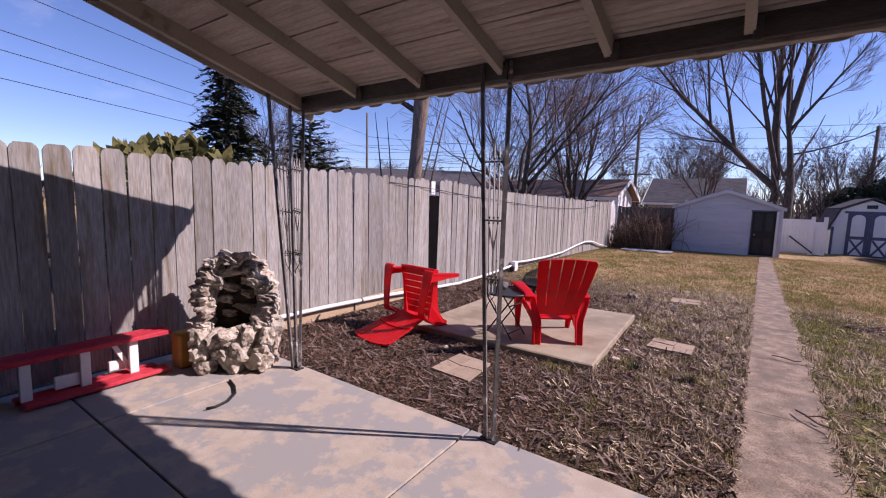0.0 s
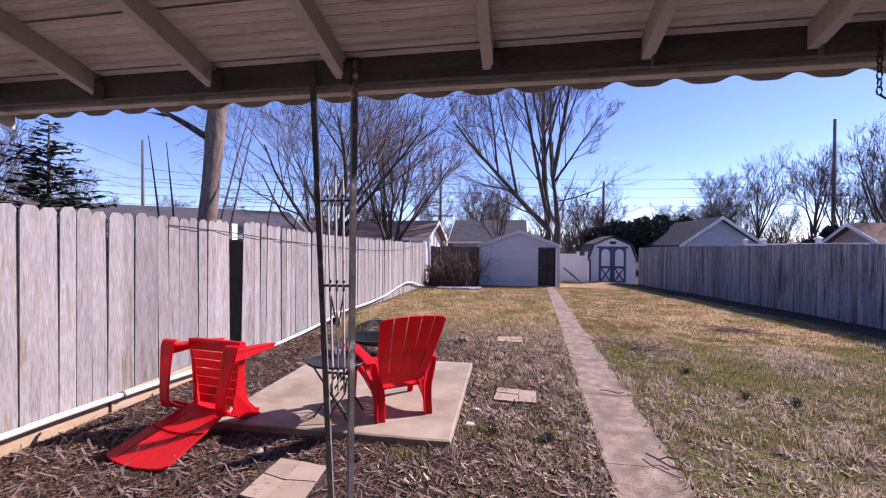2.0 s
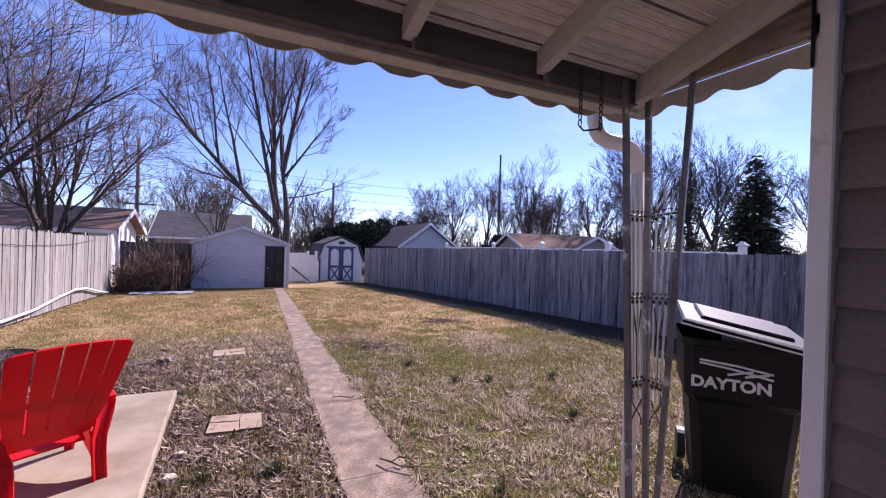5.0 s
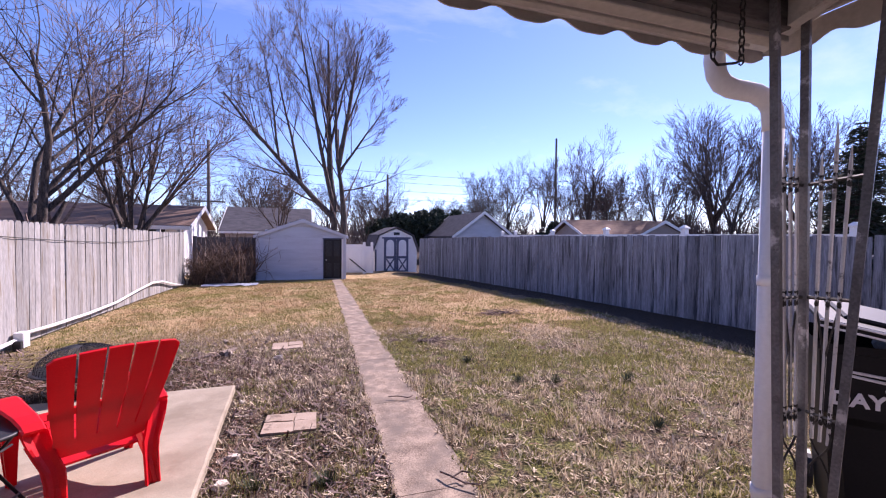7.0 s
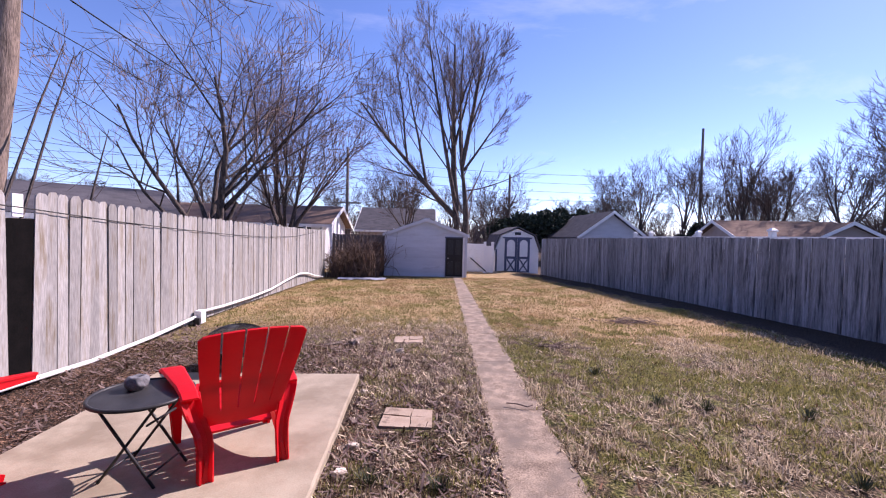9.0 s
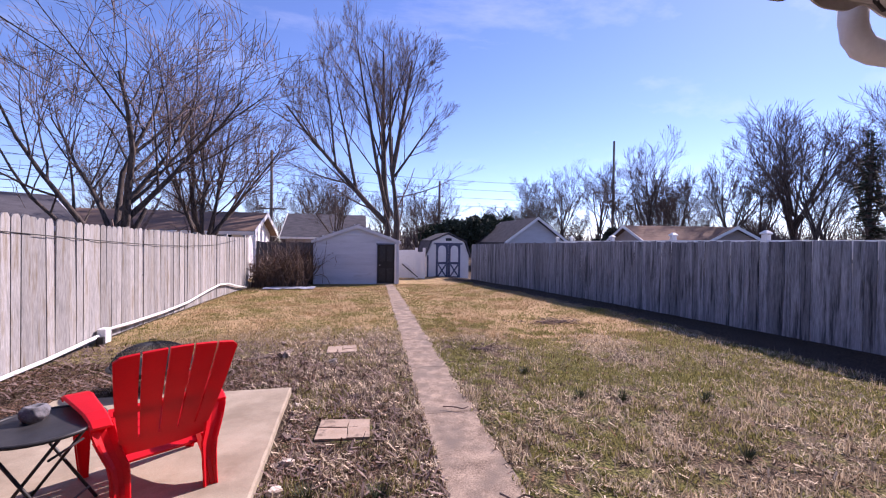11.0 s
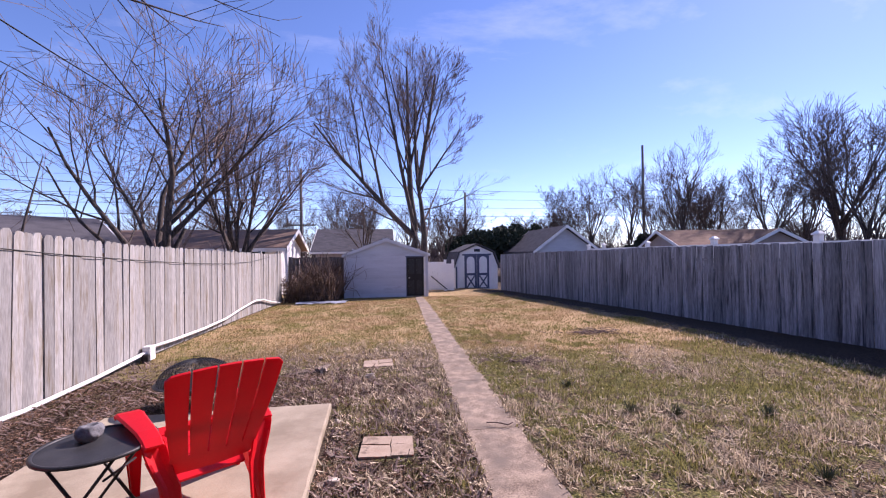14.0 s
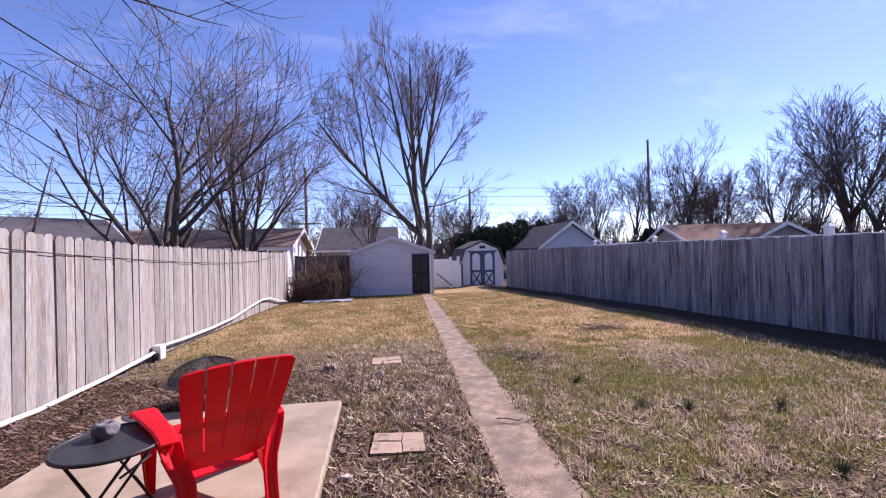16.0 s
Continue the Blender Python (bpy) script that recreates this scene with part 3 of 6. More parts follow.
def patio_roof():
    # deck of broad boards with fine ribs, lapped like clapboard
    verts, faces = [], []
    y, step = 2.47, 0.285
    while y > BACK:
        y1 = max(y - step, BACK)
        prof = []
        n = 6
        for k in range(n):
            a, b = y + (y1 - y) * k / n, y + (y1 - y) * (k + 0.72) / n
            prof += [(a, rz(a) + 0.088), (b, rz(b) + 0.088), (b, rz(b) + 0.0895), (y + (y1 - y) * (k + 1) / n - 0.001, rz(b) + 0.0895)]
        prof[0] = (prof[0][0] - 0.013, prof[0][1])
        prof += [(y1, rz(y1) + 0.125), (y - 0.013, rz(y) + 0.125)]
        base = len(verts)
        m = len(prof)
        for x in (ROOF_X0, ROOF_X1):
            verts += [(x, a, b) for a, b in prof]
        faces += [tuple(base + k for k in range(m)), tuple(base + m + k for k in range(m))[::-1]]
        faces += [(base + k, base + (k + 1) % m, base + m + (k + 1) % m, base + m + k) for k in range(m)]
        y = y1
    put("ceiling", mesh_of("ceiling", verts, faces), ROOFWOOD, None, "old white ribbed patio roof seen from below", category="ceiling", kind="structure")
    verts, faces = [], []
    top = [(ROOF_X0 - 0.06, 2.465), (ROOF_X1 + 0.06, 2.465), (ROOF_X1 + 0.06, BACK), (ROOF_X0 - 0.06, BACK)]
    verts = [(x, y, rz(y) + 0.13) for x, y in top] + [(x, y, rz(y) + 0.16) for x, y in top]
    faces = [(3, 2, 1, 0), (4, 5, 6, 7)] + [(i, (i + 1) % 4, 4 + (i + 1) % 4, 4 + i) for i in range(4)]
    put("patio_roof", mesh_of("patio_roof", verts, faces), WHITE, None, "metal roof sheet over the patio", category="roof", kind="structure")
    fr = thing("patio_roof_frame", "cream painted rafters and stained front beam of the patio roof", "roof frame", kind="structure")
    for x in (-2.005, -1.395, -0.785, -0.17, 0.42, 0.965):
        bm = bmesh.new()
        w = 0.021
        p = [(BACK, rz(BACK)), (2.21, rz(2.21)), (2.21, rz(2.21) + 0.088), (BACK, rz(BACK) + 0.088)]
        part("rafter", prism(p, x - w, x + w, "x"), CREAM, fr)
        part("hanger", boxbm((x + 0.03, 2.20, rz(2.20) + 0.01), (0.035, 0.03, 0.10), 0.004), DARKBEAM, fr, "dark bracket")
    for x in (-2.68, 1.50):
        p = [(BACK, rz(BACK) - 0.02), (2.21, rz(2.21) - 0.02), (2.21, rz(2.21) + 0.088), (BACK, rz(BACK) + 0.088)]
        part("side_rafter", prism(p, x - 0.022, x + 0.022, "x"), CREAM, fr)
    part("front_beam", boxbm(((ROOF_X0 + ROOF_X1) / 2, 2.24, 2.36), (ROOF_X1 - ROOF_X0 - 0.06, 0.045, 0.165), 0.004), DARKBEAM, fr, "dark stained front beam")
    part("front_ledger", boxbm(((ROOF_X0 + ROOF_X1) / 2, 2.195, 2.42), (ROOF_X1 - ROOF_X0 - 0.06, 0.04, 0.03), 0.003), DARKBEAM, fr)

    def valance(along, length, m, name):
        n = 14 * round(length / 0.23)
        pts = [(length * k / n, -0.010 + 0.014 * math.cos(2 * math.pi * length * k / n / 0.232) + 0.004 * math.cos(4 * math.pi * length * k / n / 0.232)) for k in range(n + 1)]
        out = [(a, 0.028 + b) for a, b in pts] + [(length, 0.10), (0, 0.10)]
        bm = bmesh.new()
        f = [bm.verts.new((a, 0, b)) for a, b in out]
        g = [bm.verts.new((a, 0.006, b)) for a, b in out]
        bm.faces.new(f), bm.faces.new(g[::-1])
        for i in range(len(f)):
            j = (i + 1) % len(f)
            bm.faces.new((f[i], g[i], g[j], f[j]))
        bmesh.ops.transform(bm, matrix=m, verts=bm.verts)
        part(name, bm, CREAM, fr, "cream metal valance with a scalloped lower edge")

    valance("x", 4.62, pose(-2.875, 2.47, 2.283), "valance")
    part("eave_sheet", prism([(1.64, rz(1.64) + 0.104), (2.46, rz(2.46) + 0.104), (2.46, rz(2.46) + 0.127), (1.64, rz(1.64) + 0.127)], ROOF_X1 + 0.004, 1.738, "x"), CREAM, fr)
    part("beam_ledge", boxbm(((ROOF_X0 + ROOF_X1) / 2, 2.275, 2.268), (ROOF_X1 - ROOF_X0 + 0.02, 0.05, 0.022), 0.003), CREAM, fr)
    part("gutter_lip", boxbm(((ROOF_X0 + ROOF_X1) / 2, 2.447, 2.328), (ROOF_X1 - ROOF_X0 + 0.14, 0.05, 0.014), 0.003), CREAM, fr)
    valance("y", 0.82, pose(1.742, 2.47, 2.288) @ pose(0, 0, 0, 0, 0, -90), "side_valance")
    part("side_lip", boxbm((1.73, 2.06, 2.395), (0.02, 0.80, 0.014), 0.003), CREAM, fr)
    for k in range(3):
        z0, z1 = 2.403 + 0.068 * k, 2.403 + 0.068 * (k + 1)
        part("closure_board", prism([(2.455 - 0.252 * k, z0), (1.66, z0), (1.66, z1), (2.455 - 0.252 * (k + 1), z1)], 1.720 + 0.005 * k, 1.732 + 0.005 * k, "x"), CLOSURE, fr)
    part("side_fascia", prism([(BACK, rz(BACK) - 0.03), (2.46, rz(2.46) - 0.0), (2.46, rz(2.46) + 0.12), (BACK, rz(BACK) + 0.12)], -2.84, -2.825, "x"), CREAM, fr)


patio_roof()


def scroll(pts, r=0.004):
    v, f = [], []
    rings(v, f, pts, [r] * len(pts), 5)
    return v, f


def leg_bar(name, p0, p1, r, mat, parent, label=""):
    verts, faces = [], []
    rings(verts, faces, [p0, p1], [r, r], 4)
    return put(name, mesh_of(name, verts, faces), mat, parent, label)


def trellis(st, a0, b0, a1, b1):
    """Ironwork between two flared legs: a and b are feet and tops."""
    A0, B0, A1, B1 = map(Vector, (a0, b0, a1, b1))
    H = A1.z

    def at(f, z):
        k = z / H
        return A0.lerp(A1, k).lerp(B0.lerp(B1, k), f)

    for f, zt in ((0.28, 1.88), (0.5, 1.96), (0.72, 1.89)):
        tube("bar", [at(f, 0.98), at(f, zt - 0.06), at(f, zt)], [0.0055, 0.0055, 0.001], IRON_PALE, st, n=5)
    for z in (1.79, 1.43, 1.06):
        c = leg_bar("crossbar", at(0.02, z), at(0.98, z), 0.0055, RUST, st, "dark crossbar with finials")
        for f in (0.28, 0.5, 0.72):
            p = at(f, z)
            v, fc = [], []
            rings(v, fc, [p + Vector((0, 0, h)) for h in (-0.035, -0.02, 0, 0.02, 0.035)], [0.0015, 0.0065, 0.004, 0.0065, 0.0015], 6)
            put("finial", mesh_of("finial", v, fc, True), RUST, c)
    for s in (-1, 1):
        pts = [at(0.5 + s * (0.22 - 0.20 * k / 5), 1.40 - 0.03 * k) for k in range(6)] + [at(0.5 + s * 0.02, 1.2), at(0.5 + s * 0.03, 1.08)]
        tube("scroll", pts, 0.0035, RUST, st, n=4)
        pts = [at(0.5, 1.06) + (at(1, 1) - at(0, 1)).normalized() * s * 0.035 * math.sin(k * 0.7) - Vector((0, 0, 0.028 * k)) for k in range(8)]
        tube("scroll", pts, 0.0035, RUST, st, n=4)


def iron_post(name_label, legs, m=None):
    st = thing("iron_post", name_label, "porch post")
    feet, tops = [], []
    for (fx, fy), (tx, ty, tz) in legs:
        a, b = (fx, fy, 0.0), (tx, ty, tz)
        leg_bar("leg", a, b, 0.0158, IRON, st)
        feet.append(a), tops.append(b)
    for i in range(len(legs) - 1):
        trellis(st, feet[i], feet[i + 1], tops[i], tops[i + 1])
    cx = sum(f[0] for f in feet) / len(feet)
    cy = sum(f[1] for f in feet) / len(feet)
    part("foot_plate", boxbm((cx, cy, 0.004), (0.12, 0.08, 0.008)), RUST, st)
    return st


iron_post("flared wrought iron porch post with worn white paint", [((-0.795, 2.21), (-0.915, 2.21, 2.37)), ((-0.740, 2.21), (-0.725, 2.21, 2.37))])
iron_post("flared wrought iron corner post by the stone fountain", [((-2.75, 2.15), (-2.78, 1.97, 2.41)), ((-2.745, 2.185), (-2.83, 2.21, 2.36)), ((-2.705, 2.19), (-2.64, 2.21, 2.33))])
iron_post("flared wrought iron corner post beside the downspout", [((1.535, 2.20), (1.418, 2.21, 2.37)), ((1.628, 2.20), (1.562, 2.21, 2.37)), ((1.575, 2.15), (1.56, 2.0, 2.385))])


def downspout():
    d = thing("downspout", "white metal downspout with an elbow under the eave", "downspout")
    pts = [(1.55, 2.515, 2.385), (1.55, 2.515, 2.295), (1.560, 2.513, 2.245), (1.585, 2.51, 2.215), (1.63, 2.505, 2.20), (1.735, 2.49, 2.19), (1.79, 2.483, 2.17), (1.820, 2.48, 2.13), (1.830, 2.48, 2.05)]
    tube("elbow", pts, 0.038, WHITE, d, n=12)
    tube("pipe", [(1.830, 2.48, 2.07), (1.830, 2.48, -0.03)], 0.036, WHITE, d, n=10)
    for z in (0.57, 1.43):
        tube("clip", [(1.830, 2.48, z), (1.830, 2.48, z + 0.04)], 0.040, WHITE, d, n=10)


downspout()


def chain():
    """A loop of chain hung under the beam."""
    c = thing("hanging_chain", "dark rusty chain loop hanging from the eave beam", "chain")
    link = []
    for k in range(9):
        a = 2 * math.pi * k / 8
        link.append((0.008 * math.cos(a), 0, 0.016 * math.sin(a)))
    v, f = [], []
    rings(v, f, link, [0.0028] * 9, 4, False)
    me = mesh_of("link", v, f, True)
    left = [(1.15, 2.19, 2.345 - 0.026 * i) for i in range(9)]
    right = [(1.26, 2.19, 2.345 - 0.026 * i) for i in range(9)]
    for i, p in enumerate(left + right):
        put("link", me, RUST, c, m=pose(*p, 0, 0, 90 * (i % 2)))
    tube("hook", [(1.15, 2.19, 2.125), (1.17, 2.19, 2.11), (1.24, 2.19, 2.125), (1.26, 2.19, 2.135)], 0.004, RUST, c, n=5)


chain()


def house_wall():
    """The house beside and behind the patio."""
    put("wall_house", slab_mesh(1.785, 8.0, -6.0, 1.65, 0.0, 3.3, 0.0), HOUSE_SIDING, None, "taupe house wall beside the patio", category="wall", kind="structure")
    put("wall_back", slab_mesh(-4.3, 1.785, -1.25, -0.95, 0.0, 3.6, 0.0), HOUSE_SIDING, None, "house wall behind the patio", category="wall", kind="structure")
    put("foundation", slab_mesh(1.745, 1.783, -0.95, 1.65, 0.0, 0.66, 0.0), GLASS_DARK, None, "dark foundation course under the siding", category="wall", kind="structure")
    sd = thing("siding", "taupe vinyl siding boards on the house", "siding", kind="structure")
    z = 0.68
    while z < 3.2:
        out = [(0, 0), (-0.022, 0.004), (-0.030, 0.014), (-0.030, 0.035), (-0.026, 0.10), (-0.019, 0.15), (-0.010, 0.180), (-0.004, 0.196), (0, 0.196)]
        bm = bmesh.new()
        f = [bm.verts.new((1.78 + a, -0.95, z + b)) for a, b in out]
        g = [bm.verts.new((1.78 + a, 1.61, z + b)) for a, b in out]
        bm.faces.new(f), bm.faces.new(g[::-1])
        for i in range(len(f)):
            j = (i + 1) % len(f)
            bm.faces.new((f[i], f[j], g[j], g[i]))
        part("siding_board", bm, HOUSE_SIDING, sd)
        z += 0.196
    tr = put("corner_trim", finish(boxbm((1.75, 1.645, 1.98), (0.06, 0.07, 2.6), 0.006), "corner_trim"), WHITE, None, "white corner trim of the house", category="trim", kind="structure")
    tube("cable", [(1.713, 1.67, 3.1), (1.713, 1.675, 2.6), (1.713, 1.675, 2.29)], 0.006, WIRE, None, "black cable clipped down the corner trim", n=5, category="cable")


house_wall()


# ---------- things on the patio ----------
def stone_mesh(seed, sub=2):
    r = random.Random(seed)
    bm = bmesh.new()
    bmesh.ops.create_icosphere(bm, subdivisions=sub, radius=0.5)
    o = Vector((seed * 3.7, seed * 1.3, 0))
    for v in bm.verts:
        q = v.co.normalized()
        # blocky: push towards a cube, then roughen
        k = 1 / max(abs(q.x), abs(q.y), abs(q.z))
        v.co = q * (0.5 * (0.35 + 0.6 * k)) * (1 + 0.32 * noise.noise(q * 1.5 + o) + 0.17 * noise.noise(q * 3.6 + o) + 0.09 * noise.noise(q * 9.0 + o))
    return finish(bm, "stone", False)


STONES = [stone_mesh(s, 3) for s in range(8)]


def fountain():
    f = thing("stone_fountain", "rough stacked-stone garden fountain with a hollow niche", "fountain", pose(-3.16, 1.83, 0, 0, 0, 47) @ Matrix.Diagonal((0.84, 0.9, 1.0, 1)))
    r = random.Random(4)

    def st(x, y, z, sx, sy, sz):
        put("stone", r.choice(STONES), STONE, f, m=Matrix.LocRotScale((x + r.uniform(-.01, .01), y, z), Euler((r.uniform(-.3, .3), r.uniform(-.3, .3), r.uniform(-.7, .7))), (sx * r.uniform(0.7, 1.15), sy * r.uniform(0.8, 1.2), sz * r.uniform(0.8, 1.2))))

    # local x along the front, y back
    rows = [(0.07, 0.36, 0.15, 3), (0.19, 0.37, 0.15, 4), (0.30, 0.38, 0.14, 5)]
    for z, hw, h, n in rows:
        for i in range(n):
            st(-hw + 2 * hw * (i + r.uniform(0.35, 0.65)) / n, -0.05 + 0.05 * z, z + r.uniform(-0.015, 0.02), 2.2 * hw / n * r.uniform(0.9, 1.3), 0.24, h * r.uniform(0.9, 1.35))
        for s in (-1, 1):
            st(s * (hw - 0.02), 0.20, z, 0.17, 0.28, h * 1.3)
    z = 0.40
    i = 0
    while z < 0.92:
        inset = max(0.0, (z - 0.66)) * 0.42
        for s in (-1, 1):
            st(s * (0.30 - inset + r.uniform(-.035, .03)), 0.05 + 0.14 * (z - 0.4), z + r.uniform(-0.01, 0.01), r.uniform(0.15, 0.25), 0.26, r.uniform(0.08, 0.12))
            st(s * (0.32 - inset), 0.24, z, 0.2, 0.26, 0.11)
        z += 0.078
    for x, z in ((-0.19, 0.955), (-0.05, 0.99), (0.1, 0.985), (0.2, 0.94), (0.02, 0.94)):
        st(x, 0.15, z, 0.2, 0.26, 0.075)
    for x, z in ((-0.1, 0.47), (0.1, 0.52), (-0.13, 0.60), (0.1, 0.66), (-0.06, 0.72), (0.12, 0.79), (-0.12, 0.83), (0.02, 0.88)):
        st(x, 0.25 - 0.04 * (z > 0.7), z, r.uniform(0.2, 0.3), 0.2, 0.075)
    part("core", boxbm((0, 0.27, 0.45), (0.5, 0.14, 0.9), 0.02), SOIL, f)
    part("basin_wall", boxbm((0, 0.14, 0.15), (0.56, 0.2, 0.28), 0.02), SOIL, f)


fountain()
tube("hose", [(-2.92, 1.66, 0.012), (-2.78, 1.62, 0.014), (-2.66, 1.56, 0.013), (-2.58, 1.46, 0.012), (-2.56, 1.36, 0.012), (-2.58, 1.30, 0.012)], 0.010, WIRE, None, "short black hose lying on the patio", n=7, category="hose")
put("plastic_container", finish(boxbm((-3.56, 1.62, 0.16), (0.16, 0.2, 0.32), 0.02), "container"), ORANGE, None, "ochre plastic container behind the fountain", category="container")


def leaf_litter(name, n, x0, x1, y0, y1, mat, label, size, seed, zf=None, keep=None, rise=0.5):
    """Many small flat chips and leaves, as one heap of loose stuff."""
    r = np.random.RandomState(seed)
    x, y = r.uniform(x0, x1, n), r.uniform(y0, y1, n)
    if keep is not None:
        k = keep(x, y, r)
        x, y = x[k], y[k]
        n = len(x)
    z = np.array([gz(a, b) for a, b in zip(x, y)]) if zf is None else np.full(n, zf)
    yaw, tilt = r.uniform(0, 6.283, n), r.normal(0, rise, n)
    L, W = size * r.uniform(0.4, 1.7, n), size * r.uniform(0.08, 0.27, n)
    c, s = np.cos(yaw), np.sin(yaw)
    dx, dy, dz = c * np.cos(tilt) * L, s * np.cos(tilt) * L, np.abs(np.sin(tilt)) * L
    ex, ey = -s * W, c * W
    z = z + 0.004 + 0.008 * r.rand(n)
    co = np.stack([np.stack([x - dx / 2 - ex / 2, y - dy / 2 - ey / 2, z], 1), np.stack([x - dx / 2 + ex / 2, y - dy / 2 + ey / 2, z], 1),
                   np.stack([x + dx / 2 + ex / 3, y + dy / 2 + ey / 3, z + dz], 1), np.stack([x + dx / 2 - ex / 3, y + dy / 2 - ey / 3, z + dz + 0.004], 1)], 1).reshape(-1, 3)
    me = bpy.data.meshes.new(name)
    me.vertices.add(4 * n), me.loops.add(4 * n), me.polygons.add(n)
    me.vertices.foreach_set("co", co.ravel())
    me.loops.foreach_set("vertex_index", np.arange(4 * n))
    me.polygons.foreach_set("loop_start", np.arange(0, 4 * n, 4))
    me.update()
    put(name, me, mat, None, label, category=label.split()[-1], kind="stuff")


def bench():
    b = thing("toppled_bench", "long red plank bench on white posts by the fence", "bench")
    part("seat_board", boxbm((-3.60, 0.52, 0.345), (0.12, 1.95, 0.035), 0.004), RED_PAINT, b, "faded red seat board")
    part("seat_board", boxbm((-3.725, 0.52, 0.34), (0.10, 1.95, 0.035), 0.004), RED_PAINT, b, "faded red seat board")
    part("lower_board", boxbm((-3.56, 0.99, 0.033), (0.13, 0.92, 0.03), 0.004), RED_PAINT, b, "faded red board on the ground")
    part("lower_board", boxbm((-3.70, 0.96, 0.031), (0.10, 0.90, 0.03), 0.004), RED_PAINT, b, "faded red board on the ground")
    for y in (0.56, 0.90, 1.22):
        part("leg", boxbm((-3.61, y, 0.187), (0.04, 0.065, 0.280), 0.004), WHITE, b, "white painted leg")
    part("brace", boxbm((-3.63, 0.80, 0.115), (0.03, 0.16, 0.1), 0.004), WHITE, b, "white block")
    part("brace", boxbm((-3.69, 1.13, 0.12), (0.03, 0.12, 0.08), 0.004), WHITE, b, "white block")
    part("strut", boxbm((0, 0, 0), (0.03, 0.035, 0.27), 0.003, pose(-3.66, 1.15, 0.20, 25)), WHITE, b, "white strut")


bench()


def fence_pipe():
    p = thing("drain_pipe", "long white plastic drain pipe along the fence foot", "pipe")
    a = [(fence_x(y) + 0.075, y, 0.05 + h) for y, h in ((1.6, 0.125), (2.4, 0.12), (3.4, 0.11), (4.5, 0.075), (5.5, 0.018), (6.5, -0.03), (7.6, -0.005), (8.7, 0.06))]
    b = [(fence_x(y) + 0.085, y, gz(-4, y) + h) for y, h in ((8.8, 0.20), (9.6, 0.17), (10.8, 0.16), (12.0, 0.2), (13.2, 0.32), (14.2, 0.40), (15.0, 0.36), (16.0, 0.2), (17.0, 0.08))]
    tube("pipe_run", a, 0.026, PVC, p, n=10)
    tube("pipe_run", b, 0.026, PVC, p, n=10)
    part("junction_box", boxbm((fence_x(8.75) + 0.10, 8.78, gz(-4, 8.7) + 0.13), (0.12, 0.16, 0.22), 0.01), PVC, p, "white junction box")
    part("block", boxbm((fence_x(8.6) + 0.13, 8.63, gz(-4, 8.6) + 0.04), (0.1, 0.06, 0.2), 0.008), BLACK, p, "dark support block")
    for y, z in ((2.9, 0.165), (4.0, 0.141), (5.0, 0.099)):
        tube("strap", [(fence_x(y) + 0.075, y - 0.012, z), (fence_x(y) + 0.075, y + 0.012, z)], 0.035, IRON, p, n=10)


fence_pipe()


# ---------- red chairs, table, fire pit ----------
def curved_panel(bm, rows, t):
    """A sheet through rows of points, t thick along its normal."""
    grid = [[bm.verts.new(p) for p in row] for row in rows]
    faces = []
    for i in range(len(grid) - 1):
        for j in range(len(grid[0]) - 1):
            faces.append(bm.faces.new((grid[i][j], grid[i][j + 1], grid[i + 1][j + 1], grid[i + 1][j])))
    bmesh.ops.recalc_face_normals(bm, faces=faces)
    bmesh.ops.solidify(bm, geom=faces, thickness=t)


